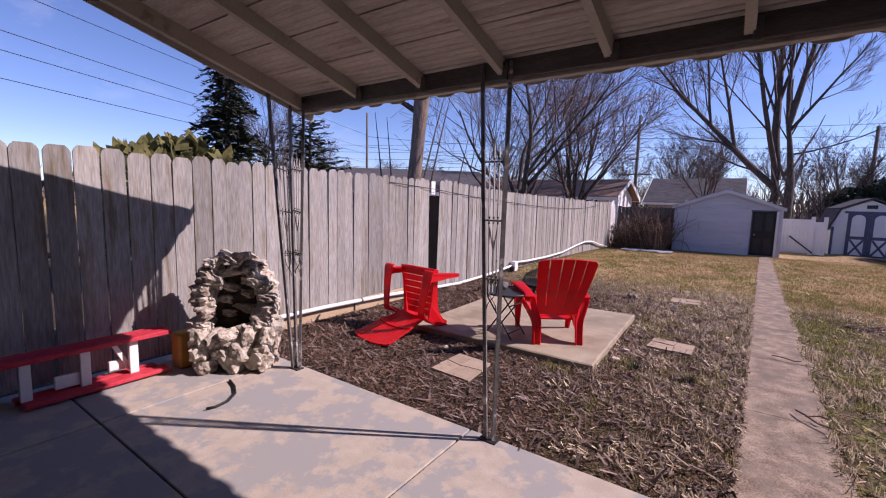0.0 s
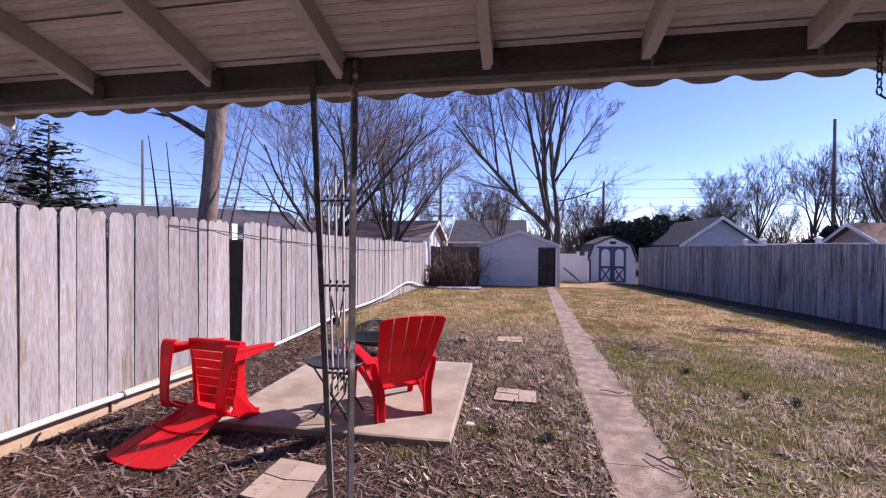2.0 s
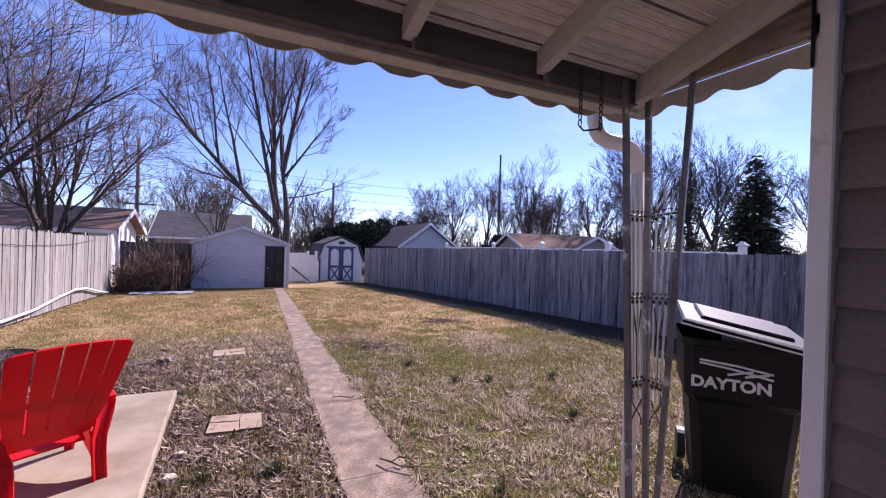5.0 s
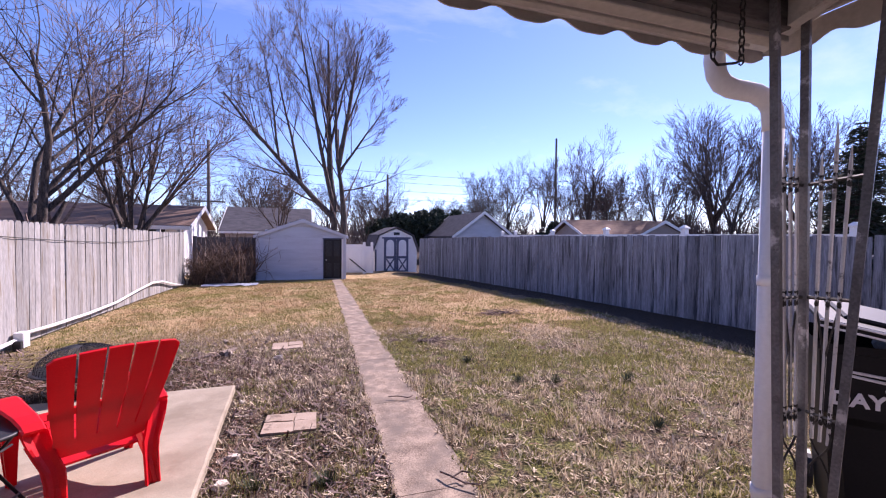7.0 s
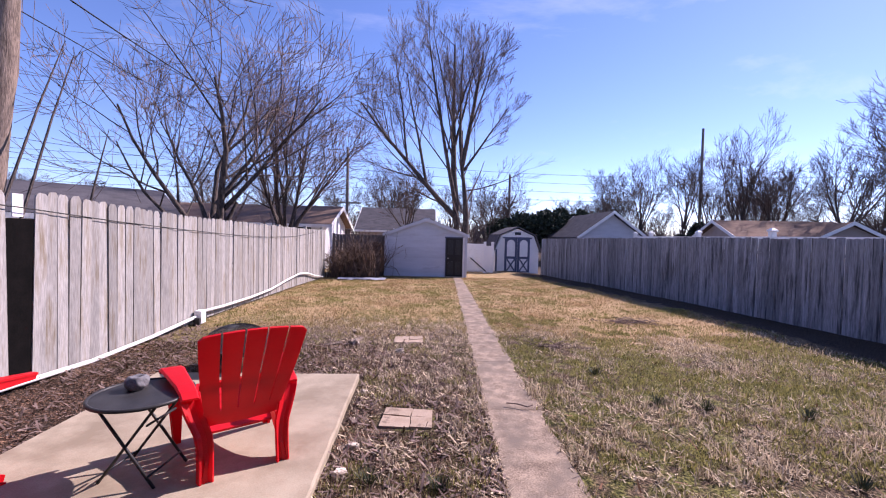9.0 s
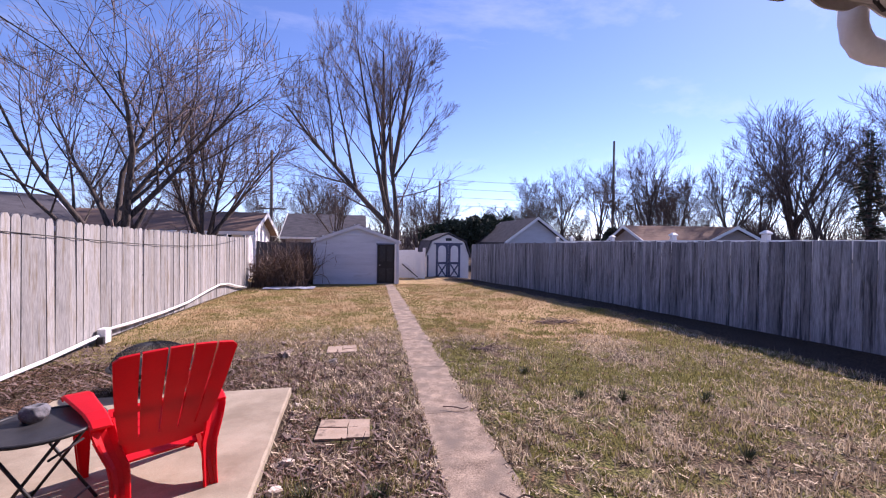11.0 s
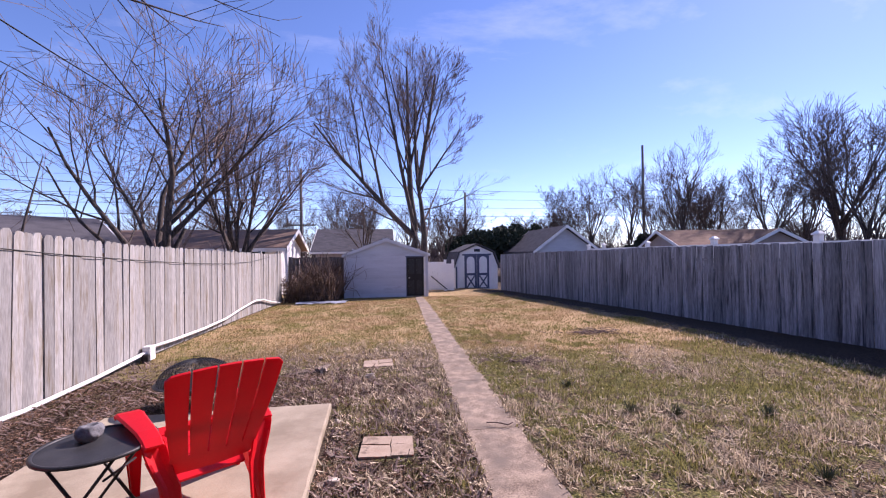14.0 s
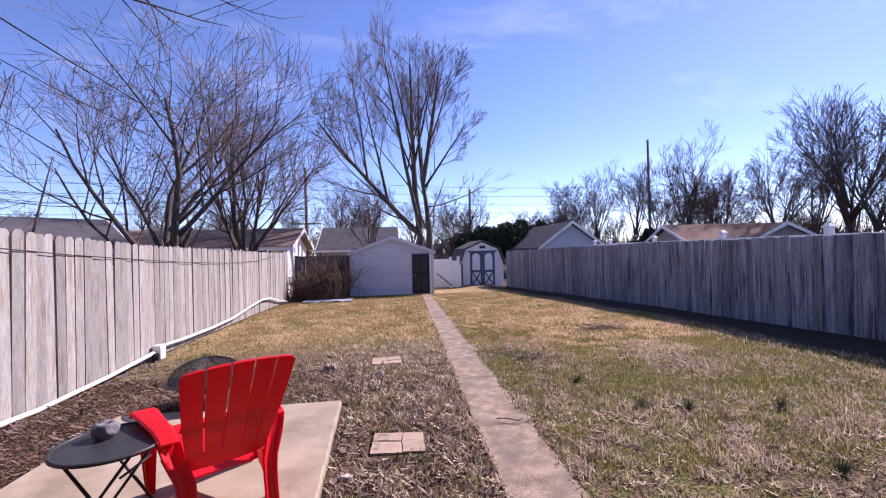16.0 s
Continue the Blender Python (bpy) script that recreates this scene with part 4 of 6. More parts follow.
def red_chair(label, m):
    """Moulded garden chair; local y is forward, feet at z 0, rear feet at y 0."""
    ch = thing("garden_chair", label, "chair", m, group="red garden chairs")

    def back_at(f, k):
        # f across -1..1, k up 0..1
        w = 0.212 + 0.098 * k + 0.012 * math.sin(math.pi * k)
        bow = 0.03 * (1 - f * f)
        return Vector((f * w, 0.11 - 0.31 * k - bow, 0.315 + 0.618 * k + 0.026 * (1 - f * f) * k))

    n = 5
    for i in range(n):
        f0, f1 = -1 + 2 * i / n + 0.020, -1 + 2 * (i + 1) / n - 0.020
        rows = []
        for q in range(11):
            k = 0.15 + 0.85 * q / 10
            row = []
            for j in range(5):
                f = f0 + (f1 - f0) * j / 4
                e = max(0, abs(f) - 0.86) / 0.14
                kk = k - (0.045 * e * e if q == 10 else 0.012 * e * e if q == 9 else 0)
                row.append(back_at(f, kk))
            rows.append(row)
        bm = bmesh.new()
        curved_panel(bm, rows, 0.015)
        part("back_slat", bm, RED, ch, smooth=False)
    for k0, k1, nm in ((0.0, 0.165, "lower_back_panel"), (0.43, 0.49, "back_rail")):
        bm = bmesh.new()
        off = Vector((0, 0.013 if nm == "back_rail" else 0, 0))
        curved_panel(bm, [[back_at(-1 + 2 * j / 8, k) + off for j in range(9)] for k in (k0, (k0 + k1) / 2, k1)], 0.012)
        part(nm, bm, RED, ch)
    # seat: slats across, dipping to the back
    for i in range(7):
        y0 = 0.11 + 0.53 * i / 7
        y1 = y0 + 0.53 / 7 - 0.008
        z = lambda y: 0.26 + 0.15 * ((y - 0.11) / 0.53) ** 1.3
        w = lambda y: 0.185 + 0.085 * (y - 0.11) / 0.53
        bm = bmesh.new()
        curved_panel(bm, [[(w(y) * (-1 + j / 2), y, z(y)) for j in range(5)] for y in (y0, (y0 + y1) / 2, y1)], 0.014)
        part("seat_slat", bm, RED, ch)
    bm = bmesh.new()
    curved_panel(bm, [[(-0.27 + 0.54 * j / 4, 0.64 + dy, 0.41 - dz) for j in range(5)] for dy, dz in ((0, 0), (0.022, 0.012), (0.028, 0.08))], 0.012)
    part("seat_front", bm, RED, ch)
    for s in (-1, 1):
        # side rail under the seat, from the front leg to the rear foot
        out = [(0.66, 0.41), (0.66, 0.34), (0.42, 0.27), (0.25, 0.20), (0.15, 0.14), (0.09, 0.06), (0.075, 0.0), (0.0, 0.0), (0.01, 0.12), (0.05, 0.24), (0.13, 0.30), (0.24, 0.31), (0.44, 0.35)]
        bm = prism(out, -0.010, 0.010, "x")
        for v in bm.verts:
            v.co.x += s * (0.205 + 0.075 * max(0.0, v.co.y) / 0.66 + 0.035 * max(0.0, 0.2 - v.co.z) / 0.2)
        part("side_rail", bm, RED, ch)
        # broad rear leg: flares from the foot up to the rear of the arm, beside the back
        bm = bmesh.new()
        curved_panel(bm, [[(s * (a + (b - a) * j / 3), y + 0.022 * math.sin(math.pi * j / 3), z) for j in range(4)] for a, b, y, z in (
            (0.192, 0.262, -0.010, 0.0), (0.190, 0.260, 0.000, 0.10), (0.188, 0.262, 0.012, 0.20), (0.190, 0.272, 0.025, 0.27), (0.212, 0.300, 0.045, 0.34), (0.228, 0.326, 0.065, 0.41), (0.238, 0.344, 0.085, 0.47), (0.246, 0.352, 0.115, 0.515))], 0.014)
        part("rear_leg", bm, RED, ch)
        bm = bmesh.new()
        curved_panel(bm, [[(s * (x + 0.012 * q), y0 + (y1 - y0) * q, z) for q in (0, 0.5, 1)] for x, y0, y1, z in ((0.262, -0.01, 0.035, 0.0), (0.260, 0.0, 0.045, 0.1), (0.262, 0.012, 0.06, 0.2), (0.272, 0.025, 0.08, 0.27), (0.300, 0.045, 0.10, 0.34), (0.326, 0.065, 0.12, 0.41))], 0.012)
        part("rear_leg_flange", bm, RED, ch)
        bm = bmesh.new()
        curved_panel(bm, [[(s * (a + (b - a) * j / 3), y, z) for j in range(4)] for a, b, y, z in ((0.260, 0.385, 0.605, 0.55), (0.268, 0.372, 0.62, 0.40), (0.275, 0.350, 0.645, 0.2), (0.280, 0.330, 0.665, 0.0))], 0.014)
        part("leg_face", bm, RED, ch)
        bm = bmesh.new()
        curved_panel(bm, [[(s * x, y, z) for y in (y0, (y0 + y1) / 2, y1)] for x, y0, y1, z in ((0.375, 0.500, 0.605, 0.55), (0.364, 0.535, 0.62, 0.40), (0.343, 0.585, 0.645, 0.2), (0.323, 0.625, 0.665, 0.0))], 0.016)
        part("front_leg", bm, RED, ch)
        # arm: broad at the front, narrowing to the rear
        bm = bmesh.new()
        curved_panel(bm, [[(s * (c + a * w), y, z - 0.010 * (abs(a) > 0.9)) for a in (-1, -0.8, 0, 0.8, 1)] for y, z, w, c in ((0.08, 0.505, 0.050, 0.298), (0.14, 0.530, 0.052, 0.302), (0.24, 0.548, 0.055, 0.31), (0.42, 0.562, 0.064, 0.328), (0.58, 0.570, 0.074, 0.342), (0.63, 0.565, 0.072, 0.344), (0.645, 0.540, 0.068, 0.344))], 0.016)
        part("armrest", bm, RED, ch)
    return ch


red_chair("red plastic slatted garden chair standing on the concrete pad", pose(-1.025, 4.20, 0.045, 0, 0, 36))
TIP = Matrix(((0.989, 0, -0.146, -2.63), (-0.146, 0, -0.989, 4.09), (0, 1, 0, 0.0), (0, 0, 0, 1)))
red_chair("red plastic garden chair tipped over on its back in the mulch", TIP @ pose(0, 0, 0, -12.5) @ pose(0, 0.02, 0))


def table():
    t = thing("folding_table", "small round black metal folding table", "table", pose(-1.65, 4.18, 0.045, 0, 0, -4))
    verts, faces = [], []
    R = 0.275
    rings(verts, faces, [(R * math.cos(a), R * math.sin(a), 0.50) for a in [2 * math.pi * k / 32 for k in range(33)]], [0.012] * 33, 6, False)
    put("rim", mesh_of("rim", verts, faces, True), BLACK, t)
    bm = bmesh.new()
    bmesh.ops.create_cone(bm, cap_ends=True, segments=40, radius1=R, radius2=R, depth=0.006, matrix=pose(0, 0, 0.50))
    part("tabletop", bm, BLACK, t, "black mesh tabletop")
    for s in (-1, 1):
        tube("leg", [(-0.19, s * 0.15, 0.495), (0.18, s * 0.15, 0.0)], 0.009, BLACK, t, n=6)
        tube("leg", [(0.19, s * 0.13, 0.495), (-0.18, s * 0.13, 0.0)], 0.009, BLACK, t, n=6)
    for x, z, w in ((0.14, 0.065, 0.15), (-0.14, 0.065, 0.13), (0.12, 0.36, 0.13)):
        tube("stretcher", [(x, -w, z), (x, w, z)], 0.007, BLACK, t, n=6)


table()


def yarn():
    bm = bmesh.new()
    bmesh.ops.create_icosphere(bm, subdivisions=4, radius=0.064)
    for v in bm.verts:
        a = math.atan2(v.co.y, v.co.x)
        q = math.hypot(v.co.x, v.co.y)
        v.co *= 1 + 0.16 * noise.noise(v.co * 28) + 0.07 * abs(math.sin(9 * a + 60 * v.co.z))
        v.co.z *= 0.85
        if v.co.z > 0.02 and q < 0.04:
            v.co.z -= 0.05 * (1 - q / 0.04)
    put("cloth_ball", finish(bm, "bundle", True), GREY_CLOTH, None, "crumpled grey cloth ball on the folding table", m=pose(-1.73, 4.25, 0.59), category="cloth")


yarn()


def fire_pit():
    f = thing("fire_pit", "black metal fire pit bowl with a domed mesh screen", "fire pit", pose(-2.04, 6.40, -0.02))
    R = 0.36
    bm = bmesh.new()
    prof = [(0.02, 0.17), (0.15, 0.18), (0.27, 0.22), (R, 0.29), (R + 0.035, 0.295)]
    curved_panel(bm, [[(r * math.cos(2 * math.pi * j / 28), r * math.sin(2 * math.pi * j / 28), z) for j in range(29)] for r, z in prof], 0.004)
    part("bowl", bm, BLACK, f, smooth=True)
    verts, faces = [], []
    for j in range(54):
        a = 2 * math.pi * j / 54
        rings(verts, faces, [(R * math.cos(q) * math.cos(a), R * math.cos(q) * math.sin(a), 0.30 + 0.22 * math.sin(q)) for q in [1.5 * k / 7 for k in range(8)]], [0.0028] * 8, 3, False)
    for k in range(1, 22):
        q = 1.5 * k / 22
        rings(verts, faces, [(R * math.cos(q) * math.cos(a), R * math.cos(q) * math.sin(a), 0.30 + 0.22 * math.sin(q)) for a in [2 * math.pi * j / 28 for j in range(29)]], [0.0028] * 29, 3, False)
    put("screen", mesh_of("screen", verts, faces), BLACK, f, "domed wire mesh screen")
    tube("screen_handle", [(-0.03, 0, 0.52), (-0.03, 0, 0.55), (0.03, 0, 0.55), (0.03, 0, 0.52)], 0.005, BLACK, f, n=5)
    for a in (0.4, 0.4 + 2.09, 0.4 + 4.19):
        tube("leg", [(0.30 * math.cos(a), 0.30 * math.sin(a), 0.26), (0.36 * math.cos(a), 0.36 * math.sin(a), 0.1), (0.33 * math.cos(a), 0.33 * math.sin(a), -0.01)], 0.009, BLACK, f, n=6)
    verts, faces = [], []
    rings(verts, faces, [(0.3 * math.cos(a), 0.3 * math.sin(a), 0.10) for a in [2 * math.pi * k / 24 for k in range(25)]], [0.006] * 25, 5, False)
    put("ring", mesh_of("ring", verts, faces, True), BLACK, f)


fire_pit()


# ---------- wheeled bin ----------
def text_mesh(word, size):
    cu = bpy.data.curves.new("text", "FONT")
    cu.body, cu.size, cu.extrude, cu.align_x, cu.offset = word, size, 0.002, "CENTER", 0.0035
    tmp = bpy.data.objects.new("text", cu)
    scene.collection.objects.link(tmp)
    me = bpy.data.meshes.new_from_object(tmp.evaluated_get(bpy.context.evaluated_depsgraph_get()))
    bpy.data.objects.remove(tmp)
    return me


def wheeled_bin():
    b = thing("wheeled_bin", "black wheeled refuse bin with its lid propped ajar", "bin", pose(3.17, 2.72, 0.0, 0, 0, -50) @ Matrix.Diagonal((1.06, 1.06, 1.0, 1)))
    # local front faces -y
    bm = bmesh.new()
    prof = [(0.25, 0.25, 0.04), (0.295, 0.285, 0.64), (0.325, 0.322, 0.69), (0.335, 0.325, 1.02), (0.345, 0.335, 1.03), (0.345, 0.335, 1.07)]
    grid = []
    for hx, hy, z in prof:
        c = 0.05
        ring = [(-hx + c, -hy), (hx - c, -hy), (hx, -hy + c), (hx, hy - c), (hx - c, hy), (-hx + c, hy), (-hx, hy - c), (-hx, -hy + c)]
        grid.append([bm.verts.new((x, y, z)) for x, y in ring])
    for u, v in zip(grid, grid[1:]):
        for i in range(8):
            j = (i + 1) % 8
            bm.faces.new((u[i], u[j], v[j], v[i]))
    bm.faces.new(grid[0][::-1])
    body = part("body", bm, BIN, b)
    lm = pose(0.0, 0.33, 1.14, 4, 12, 0)
    bm = bmesh.new()
    box(bm, (0, -0.36, 0.03), (0.72, 0.74, 0.035), lm, 0.012)
    box(bm, (0, -0.34, 0.055), (0.5, 0.5, 0.03), lm, 0.012)
    lid = part("lid", bm, BIN, b, "black plastic lid, ajar")
    # two white bars paint the highlight along the lid's front edge
    for dz in (0.0, 0.03):
        v, f = [], []
        rings(v, f, [lm @ Vector((-0.365, -0.735, 0.012 + dz)), lm @ Vector((0.365, -0.735, 0.012 + dz))], [0.006, 0.006], 5)
        put("lid_rim", mesh_of("lid_rim", v, f), LETTER_GLINT, lid, "lid rim with its highlight painted white")
    bm = bmesh.new()
    bmesh.ops.create_icosphere(bm, subdivisions=3, radius=0.14)
    for v in bm.verts:
        v.co *= 1 + 0.25 * noise.noise(v.co * 9)
        v.co.z *= 0.55
    bmesh.ops.transform(bm, matrix=pose(0.04, -0.16, 1.06), verts=bm.verts)
    part("rubbish_bag", bm, GREY_CLOTH, b, "grey rubbish bag under the lid")
    put("lettering", text_mesh("DAYTON", 0.100), LETTER_GLINT, b, "white printed word", m=pose(-0.085, -0.3255, 0.755, 90.5))
    for x0, z0, x1, z1 in ((-0.25, 0.915, -0.06, 0.89), (-0.06, 0.89, 0.13, 0.85), (-0.25, 0.935, -0.04, 0.915), (-0.04, 0.915, 0.13, 0.885), (-0.10, 0.852, 0.03, 0.89), (-0.01, 0.85, 0.11, 0.88)):
        v, f = [], []
        rings(v, f, [(x0, -0.326, z0), (x1, -0.326, z1)], [0.007, 0.007], 4)
        put("emblem_stroke", mesh_of("emblem_stroke", v, f), LETTER_GLINT, b, "white emblem stroke")
    for s in (-1, 1):
        bm = bmesh.new()
        bmesh.ops.create_cone(bm, cap_ends=True, segments=20, radius1=0.12, radius2=0.12, depth=0.05, matrix=pose(s * 0.29, 0.27, 0.12, 0, 90))
        part("wheel", bm, BLACK, b)


wheeled_bin()


# ---------- garage, shed, gate ----------
def garage():
    g = thing("garage", "white clapboard garage with a low gable and a dark side door", "garage")
    x0, x1, y0, y1, zb, ze, zp = -1.60, 1.70, 18.97, 24.0, -0.22, 1.60, 2.20
    xm = (x0 + x1) / 2
    z = zb + 0.08
    while z < zp - 0.06:
        h = 0.15
        hw = (x1 - x0) / 2 if z < ze else (x1 - x0) / 2 * max(0.02, (zp - z - h * 0.3) / (zp - ze))
        a, b = xm - hw, xm + hw
        spans = [(a, 0.86), (1.58, b)] if z < 1.46 else [(a, b)]
        for p, q in spans:
            if q - p > 0.03:
                part("siding_board", prism([(y0 - 0.016, z), (y0 + 0.03, z), (y0 + 0.03, z + h), (y0 + 0.02, z + h)], p, q, "x"), SIDING, g)
        z += h
    part("foundation", boxbm((xm, y0 + 0.02, zb + 0.03), (x1 - x0, 0.06, 0.14)), CONCRETE, g)
    wl = part("wall", boxbm((x0 + 0.04, (y0 + y1) / 2 + 0.02, (zb + ze) / 2), (0.08, y1 - y0 - 0.06, ze - zb)), SIDING, g)
    part("wall", boxbm((x1 - 0.04, (y0 + y1) / 2 + 0.02, (zb + ze) / 2), (0.08, y1 - y0 - 0.06, ze - zb)), SIDING, g)
    part("wall", prism([(x0, zb), (x1, zb), (x1, ze), (xm, zp), (x0, ze)], y1 - 0.08, y1), SIDING, g)
    for s, xe in ((-1, x0), (1, x1)):
        dx = xe - xm
        k = 1 + 0.12 / abs(dx)
        e = (xm + dx * k, zp - (zp - ze) * k)
        part("roof", prism([(xm, zp + 0.01), e, (e[0], e[1] + 0.05), (xm, zp + 0.07)], y0 - 0.10, y1 + 0.1), SHINGLE, g)
        part("barge_board", prism([(xm, zp - 0.08), (e[0], e[1] - 0.07), (e[0], e[1] + 0.04), (xm, zp + 0.055)], y0 - 0.125, y0 - 0.102), SIDING, g)
        part("corner_board", boxbm((xe, y0 - 0.012, (zb + ze) / 2 + 0.02), (0.09, 0.03, ze - zb - 0.06)), SIDING, g)
    d = part("door", boxbm((1.22, y0 + 0.05, 0.64), (0.70, 0.03, 1.64)), GLASS_DARK, g, "black door")
    for z, h in ((0.22, 0.55), (1.08, 0.62)):
        for x in (1.06, 1.38):
            part("door_panel", boxbm((x, y0 + 0.03, z), (0.22, 0.02, h), 0.006), BLACK, d)
    part("door_knob", boxbm((0.97, y0 + 0.01, 0.62), (0.04, 0.04, 0.04), 0.01), IRON_PALE, d)
    part("door_casing", boxbm((1.60, y0 - 0.02, 0.66), (0.07, 0.06, 1.66)), WHITE, g)
    part("door_casing", boxbm((0.86, y0 - 0.01, 0.66), (0.03, 0.05, 1.66)), NAVY, g)
    part("door_casing", boxbm((1.22, y0 - 0.015, 1.485), (0.80, 0.05, 0.05)), NAVY, g)
    tube("vine", [(-1.3, y0 - 0.03, zb), (-1.25, y0 - 0.03, 0.3), (-1.32, y0 - 0.03, 0.7), (-1.2, y0 - 0.03, 0.95)], 0.008, TWIG, g, n=4)
    tube("vine", [(-0.95, y0 - 0.03, zb), (-1.15, y0 - 0.03, 0.15), (-1.4, y0 - 0.03, 0.28)], 0.01, TWIG, g, n=4)
    tube("vine", [(-0.82, y0 - 0.03, 0.55), (-0.75, y0 - 0.03, 0.75), (-0.8, y0 - 0.03, 0.95)], 0.008, TWIG, g, n=4)


garage()


def shed():
    s = thing("barn_shed", "small white barn-shaped shed with slate blue double doors", "shed")
    y0, y1, zb = 22.9, 26.0, -0.27
    gable = [(3.55, zb), (5.76, zb), (5.76, 0.93), (5.50, 1.62), (4.66, 2.0), (3.81, 1.62), (3.55, 0.93)]
    part("wall", prism(gable, y0, y1), WHITE, s)
    rf = [(3.46, 0.80), (3.76, 1.64), (4.66, 2.05), (5.55, 1.64), (5.85, 0.80)]
    for (ax, az), (bx, bz) in zip(rf, rf[1:]):
        n = Vector((-(bz - az), 0, bx - ax)).normalized() * 0.05
        part("roof", prism([(ax, az), (bx, bz), (bx + n.x, bz + n.z), (ax + n.x, az + n.z)], y0 - 0.14, y1 + 0.1), SHINGLE, s, "dark shingled gambrel roof")
    for x in (3.60, 5.71):
        part("corner_trim", boxbm((x, y0 - 0.012, 0.33), (0.08, 0.03, 1.18)), NAVY if x < 4 else WHITE, s)
    part("lintel", boxbm((4.66, y0 - 0.02, 1.52), (1.5, 0.04, 0.08)), NAVY, s)
    vent = part("vent", boxbm((4.68, y0 - 0.015, 1.74), (0.30, 0.03, 0.14)), GLASS_DARK, s)
    for x in (4.60, 4.68, 4.76):
        part("slat", boxbm((x, y0 - 0.033, 1.74), (0.015, 0.01, 0.13)), NAVY, vent)
    for cx in (4.335, 4.985):
        d = part("door", boxbm((cx, y0 - 0.025, 0.63), (0.63, 0.04, 1.7)), NAVY, s, "slate blue framed door")
        arch = [(-0.20, -0.35), (0.20, -0.35), (0.20, 0.3)] + [(0.20 * math.cos(a), 0.3 + 0.20 * math.sin(a)) for a in [math.pi * k / 8 for k in range(1, 8)]] + [(-0.20, 0.3)]
        part("upper_panel", prism([(cx + a, 0.93 + b) for a, b in arch], y0 - 0.056, y0 - 0.047), WHITE, d, "white arched panel")
        part("lower_panel", boxbm((cx, y0 - 0.051, 0.15), (0.42, 0.008, 0.62)), WHITE, d, "white panel")
        for sg in (-1, 1):
            part("cross_brace", boxbm((0, 0, 0), (0.72, 0.01, 0.07), 0, pose(cx, y0 - 0.062, 0.15, 0, sg * 56)), NAVY, d)


shed()


def vinyl_gate():
    g = thing("vinyl_gate", "white vinyl gate between garage and shed", "gate")
    for x in (1.86, 2.92, 3.3):
        part("post", boxbm((x, 22.2, 0.5), (0.12, 0.12, 1.6)), PVC, g)
    for k in range(8):
        part("board", boxbm((1.99 + 0.122 * k, 22.2, 0.5), (0.117, 0.03, 1.35)), PVC, g)
    for z in (-0.08, 0.98, 1.15):
        part("rail", boxbm((2.39, 22.17, z), (0.98, 0.04, 0.08)), PVC, g)
    part("diagonal_brace", boxbm((0, 0, 0), (1.0, 0.03, 0.05), 0, pose(2.6, 22.14, 0.18, 0, 40)), BLACK, g)
    part("side_panel", boxbm((3.1, 22.2, 0.45), (0.3, 0.03, 1.3)), PVC, g)


vinyl_gate()


# ---------- neighbouring houses ----------
def neighbour(label, x, y, w, d, ze, zp, along, wall_mat, roof_mat, turn=0, windows=()):
    """A house: walls, two roof slopes with overhang, ridge along local x or y, windows as (local x, z, width, height) on its near side."""
    h = thing("neighbour_house", label, "house", pose(x, y, -0.3, 0, 0, turn))
    ze, zp = ze + 0.3, zp + 0.3
    o = 0.35
    if along == "y":
        out = [(-w / 2, 0), (w / 2, 0), (w / 2, ze), (0, zp), (-w / 2, ze)]
        part("wall", prism(out, -d / 2, d / 2), wall_mat, h)
        half, ln = w / 2, d
    else:
        out = [(-d / 2, 0), (d / 2, 0), (d / 2, ze), (0, zp), (-d / 2, ze)]
        part("wall", prism(out, -w / 2, w / 2, "x"), wall_mat, h)
        half, ln = d / 2, w
    k = 1 + o / half
    for s in (-1, 1):
        e = (s * half * k, zp - (zp - ze) * k)
        q = [(0, zp + 0.02), e, (e[0], e[1] + 0.16), (0, zp + 0.2)]
        part("roof", prism(q, -ln / 2 - o, ln / 2 + o, "y" if along == "y" else "x"), roof_mat, h)
        for end in (-1, 1):
            p0, p1 = sorted((end * (ln / 2 + o + 0.02), end * (ln / 2 + o + 0.05)))
            part("barge_board", prism([(0, zp + 0.0), (e[0], e[1] - 0.03), (e[0], e[1] + 0.17), (0, zp + 0.21)], p0, p1, "y" if along == "y" else "x"), WHITE, h)
        if along == "x":
            part("fascia", boxbm((0, e[0] + s * 0.02, e[1] + 0.05), (w + 2 * o, 0.04, 0.16)), WHITE, h)
    near = -d / 2
    for wx, wz, ww, wh in windows:
        wi = part("window", boxbm((wx, near - 0.02, wz), (ww, 0.06, wh)), WHITE, h, "white framed window")
        part("pane", boxbm((wx, near - 0.055, wz), (ww - 0.14, 0.012, wh - 0.14)), GLASS_DARK, wi)
    return h


neighbour("low grey-roofed house beyond the garage", -2.4, 38.5, 5.6, 7, 1.9, 3.6, "x", TAN_SIDING, SHINGLE)
neighbour("house with a brown shingled roof behind the fence", -9.4, 25.0, 9.0, 5, 1.95, 2.8, "x", WHITE, SHINGLE_BR, 0, ((3.2, 1.8, 1.4, 0.9),))
neighbour("grey-roofed bungalow past the tall fence", -15.5, 16.0, 11, 7, 1.9, 2.95, "x", TAN_SIDING, SHINGLE, 42)
neighbour("pale gabled house beyond the grey fence", 12.4, 33.0, 4.2, 7, 1.75, 3.25, "y", SIDING, SHINGLE)
neighbour("long low brown-roofed house beyond the grey fence", 23.0, 29.0, 6.6, 6, 1.85, 2.85, "x", TAN_SIDING, SHINGLE_BR, -12)
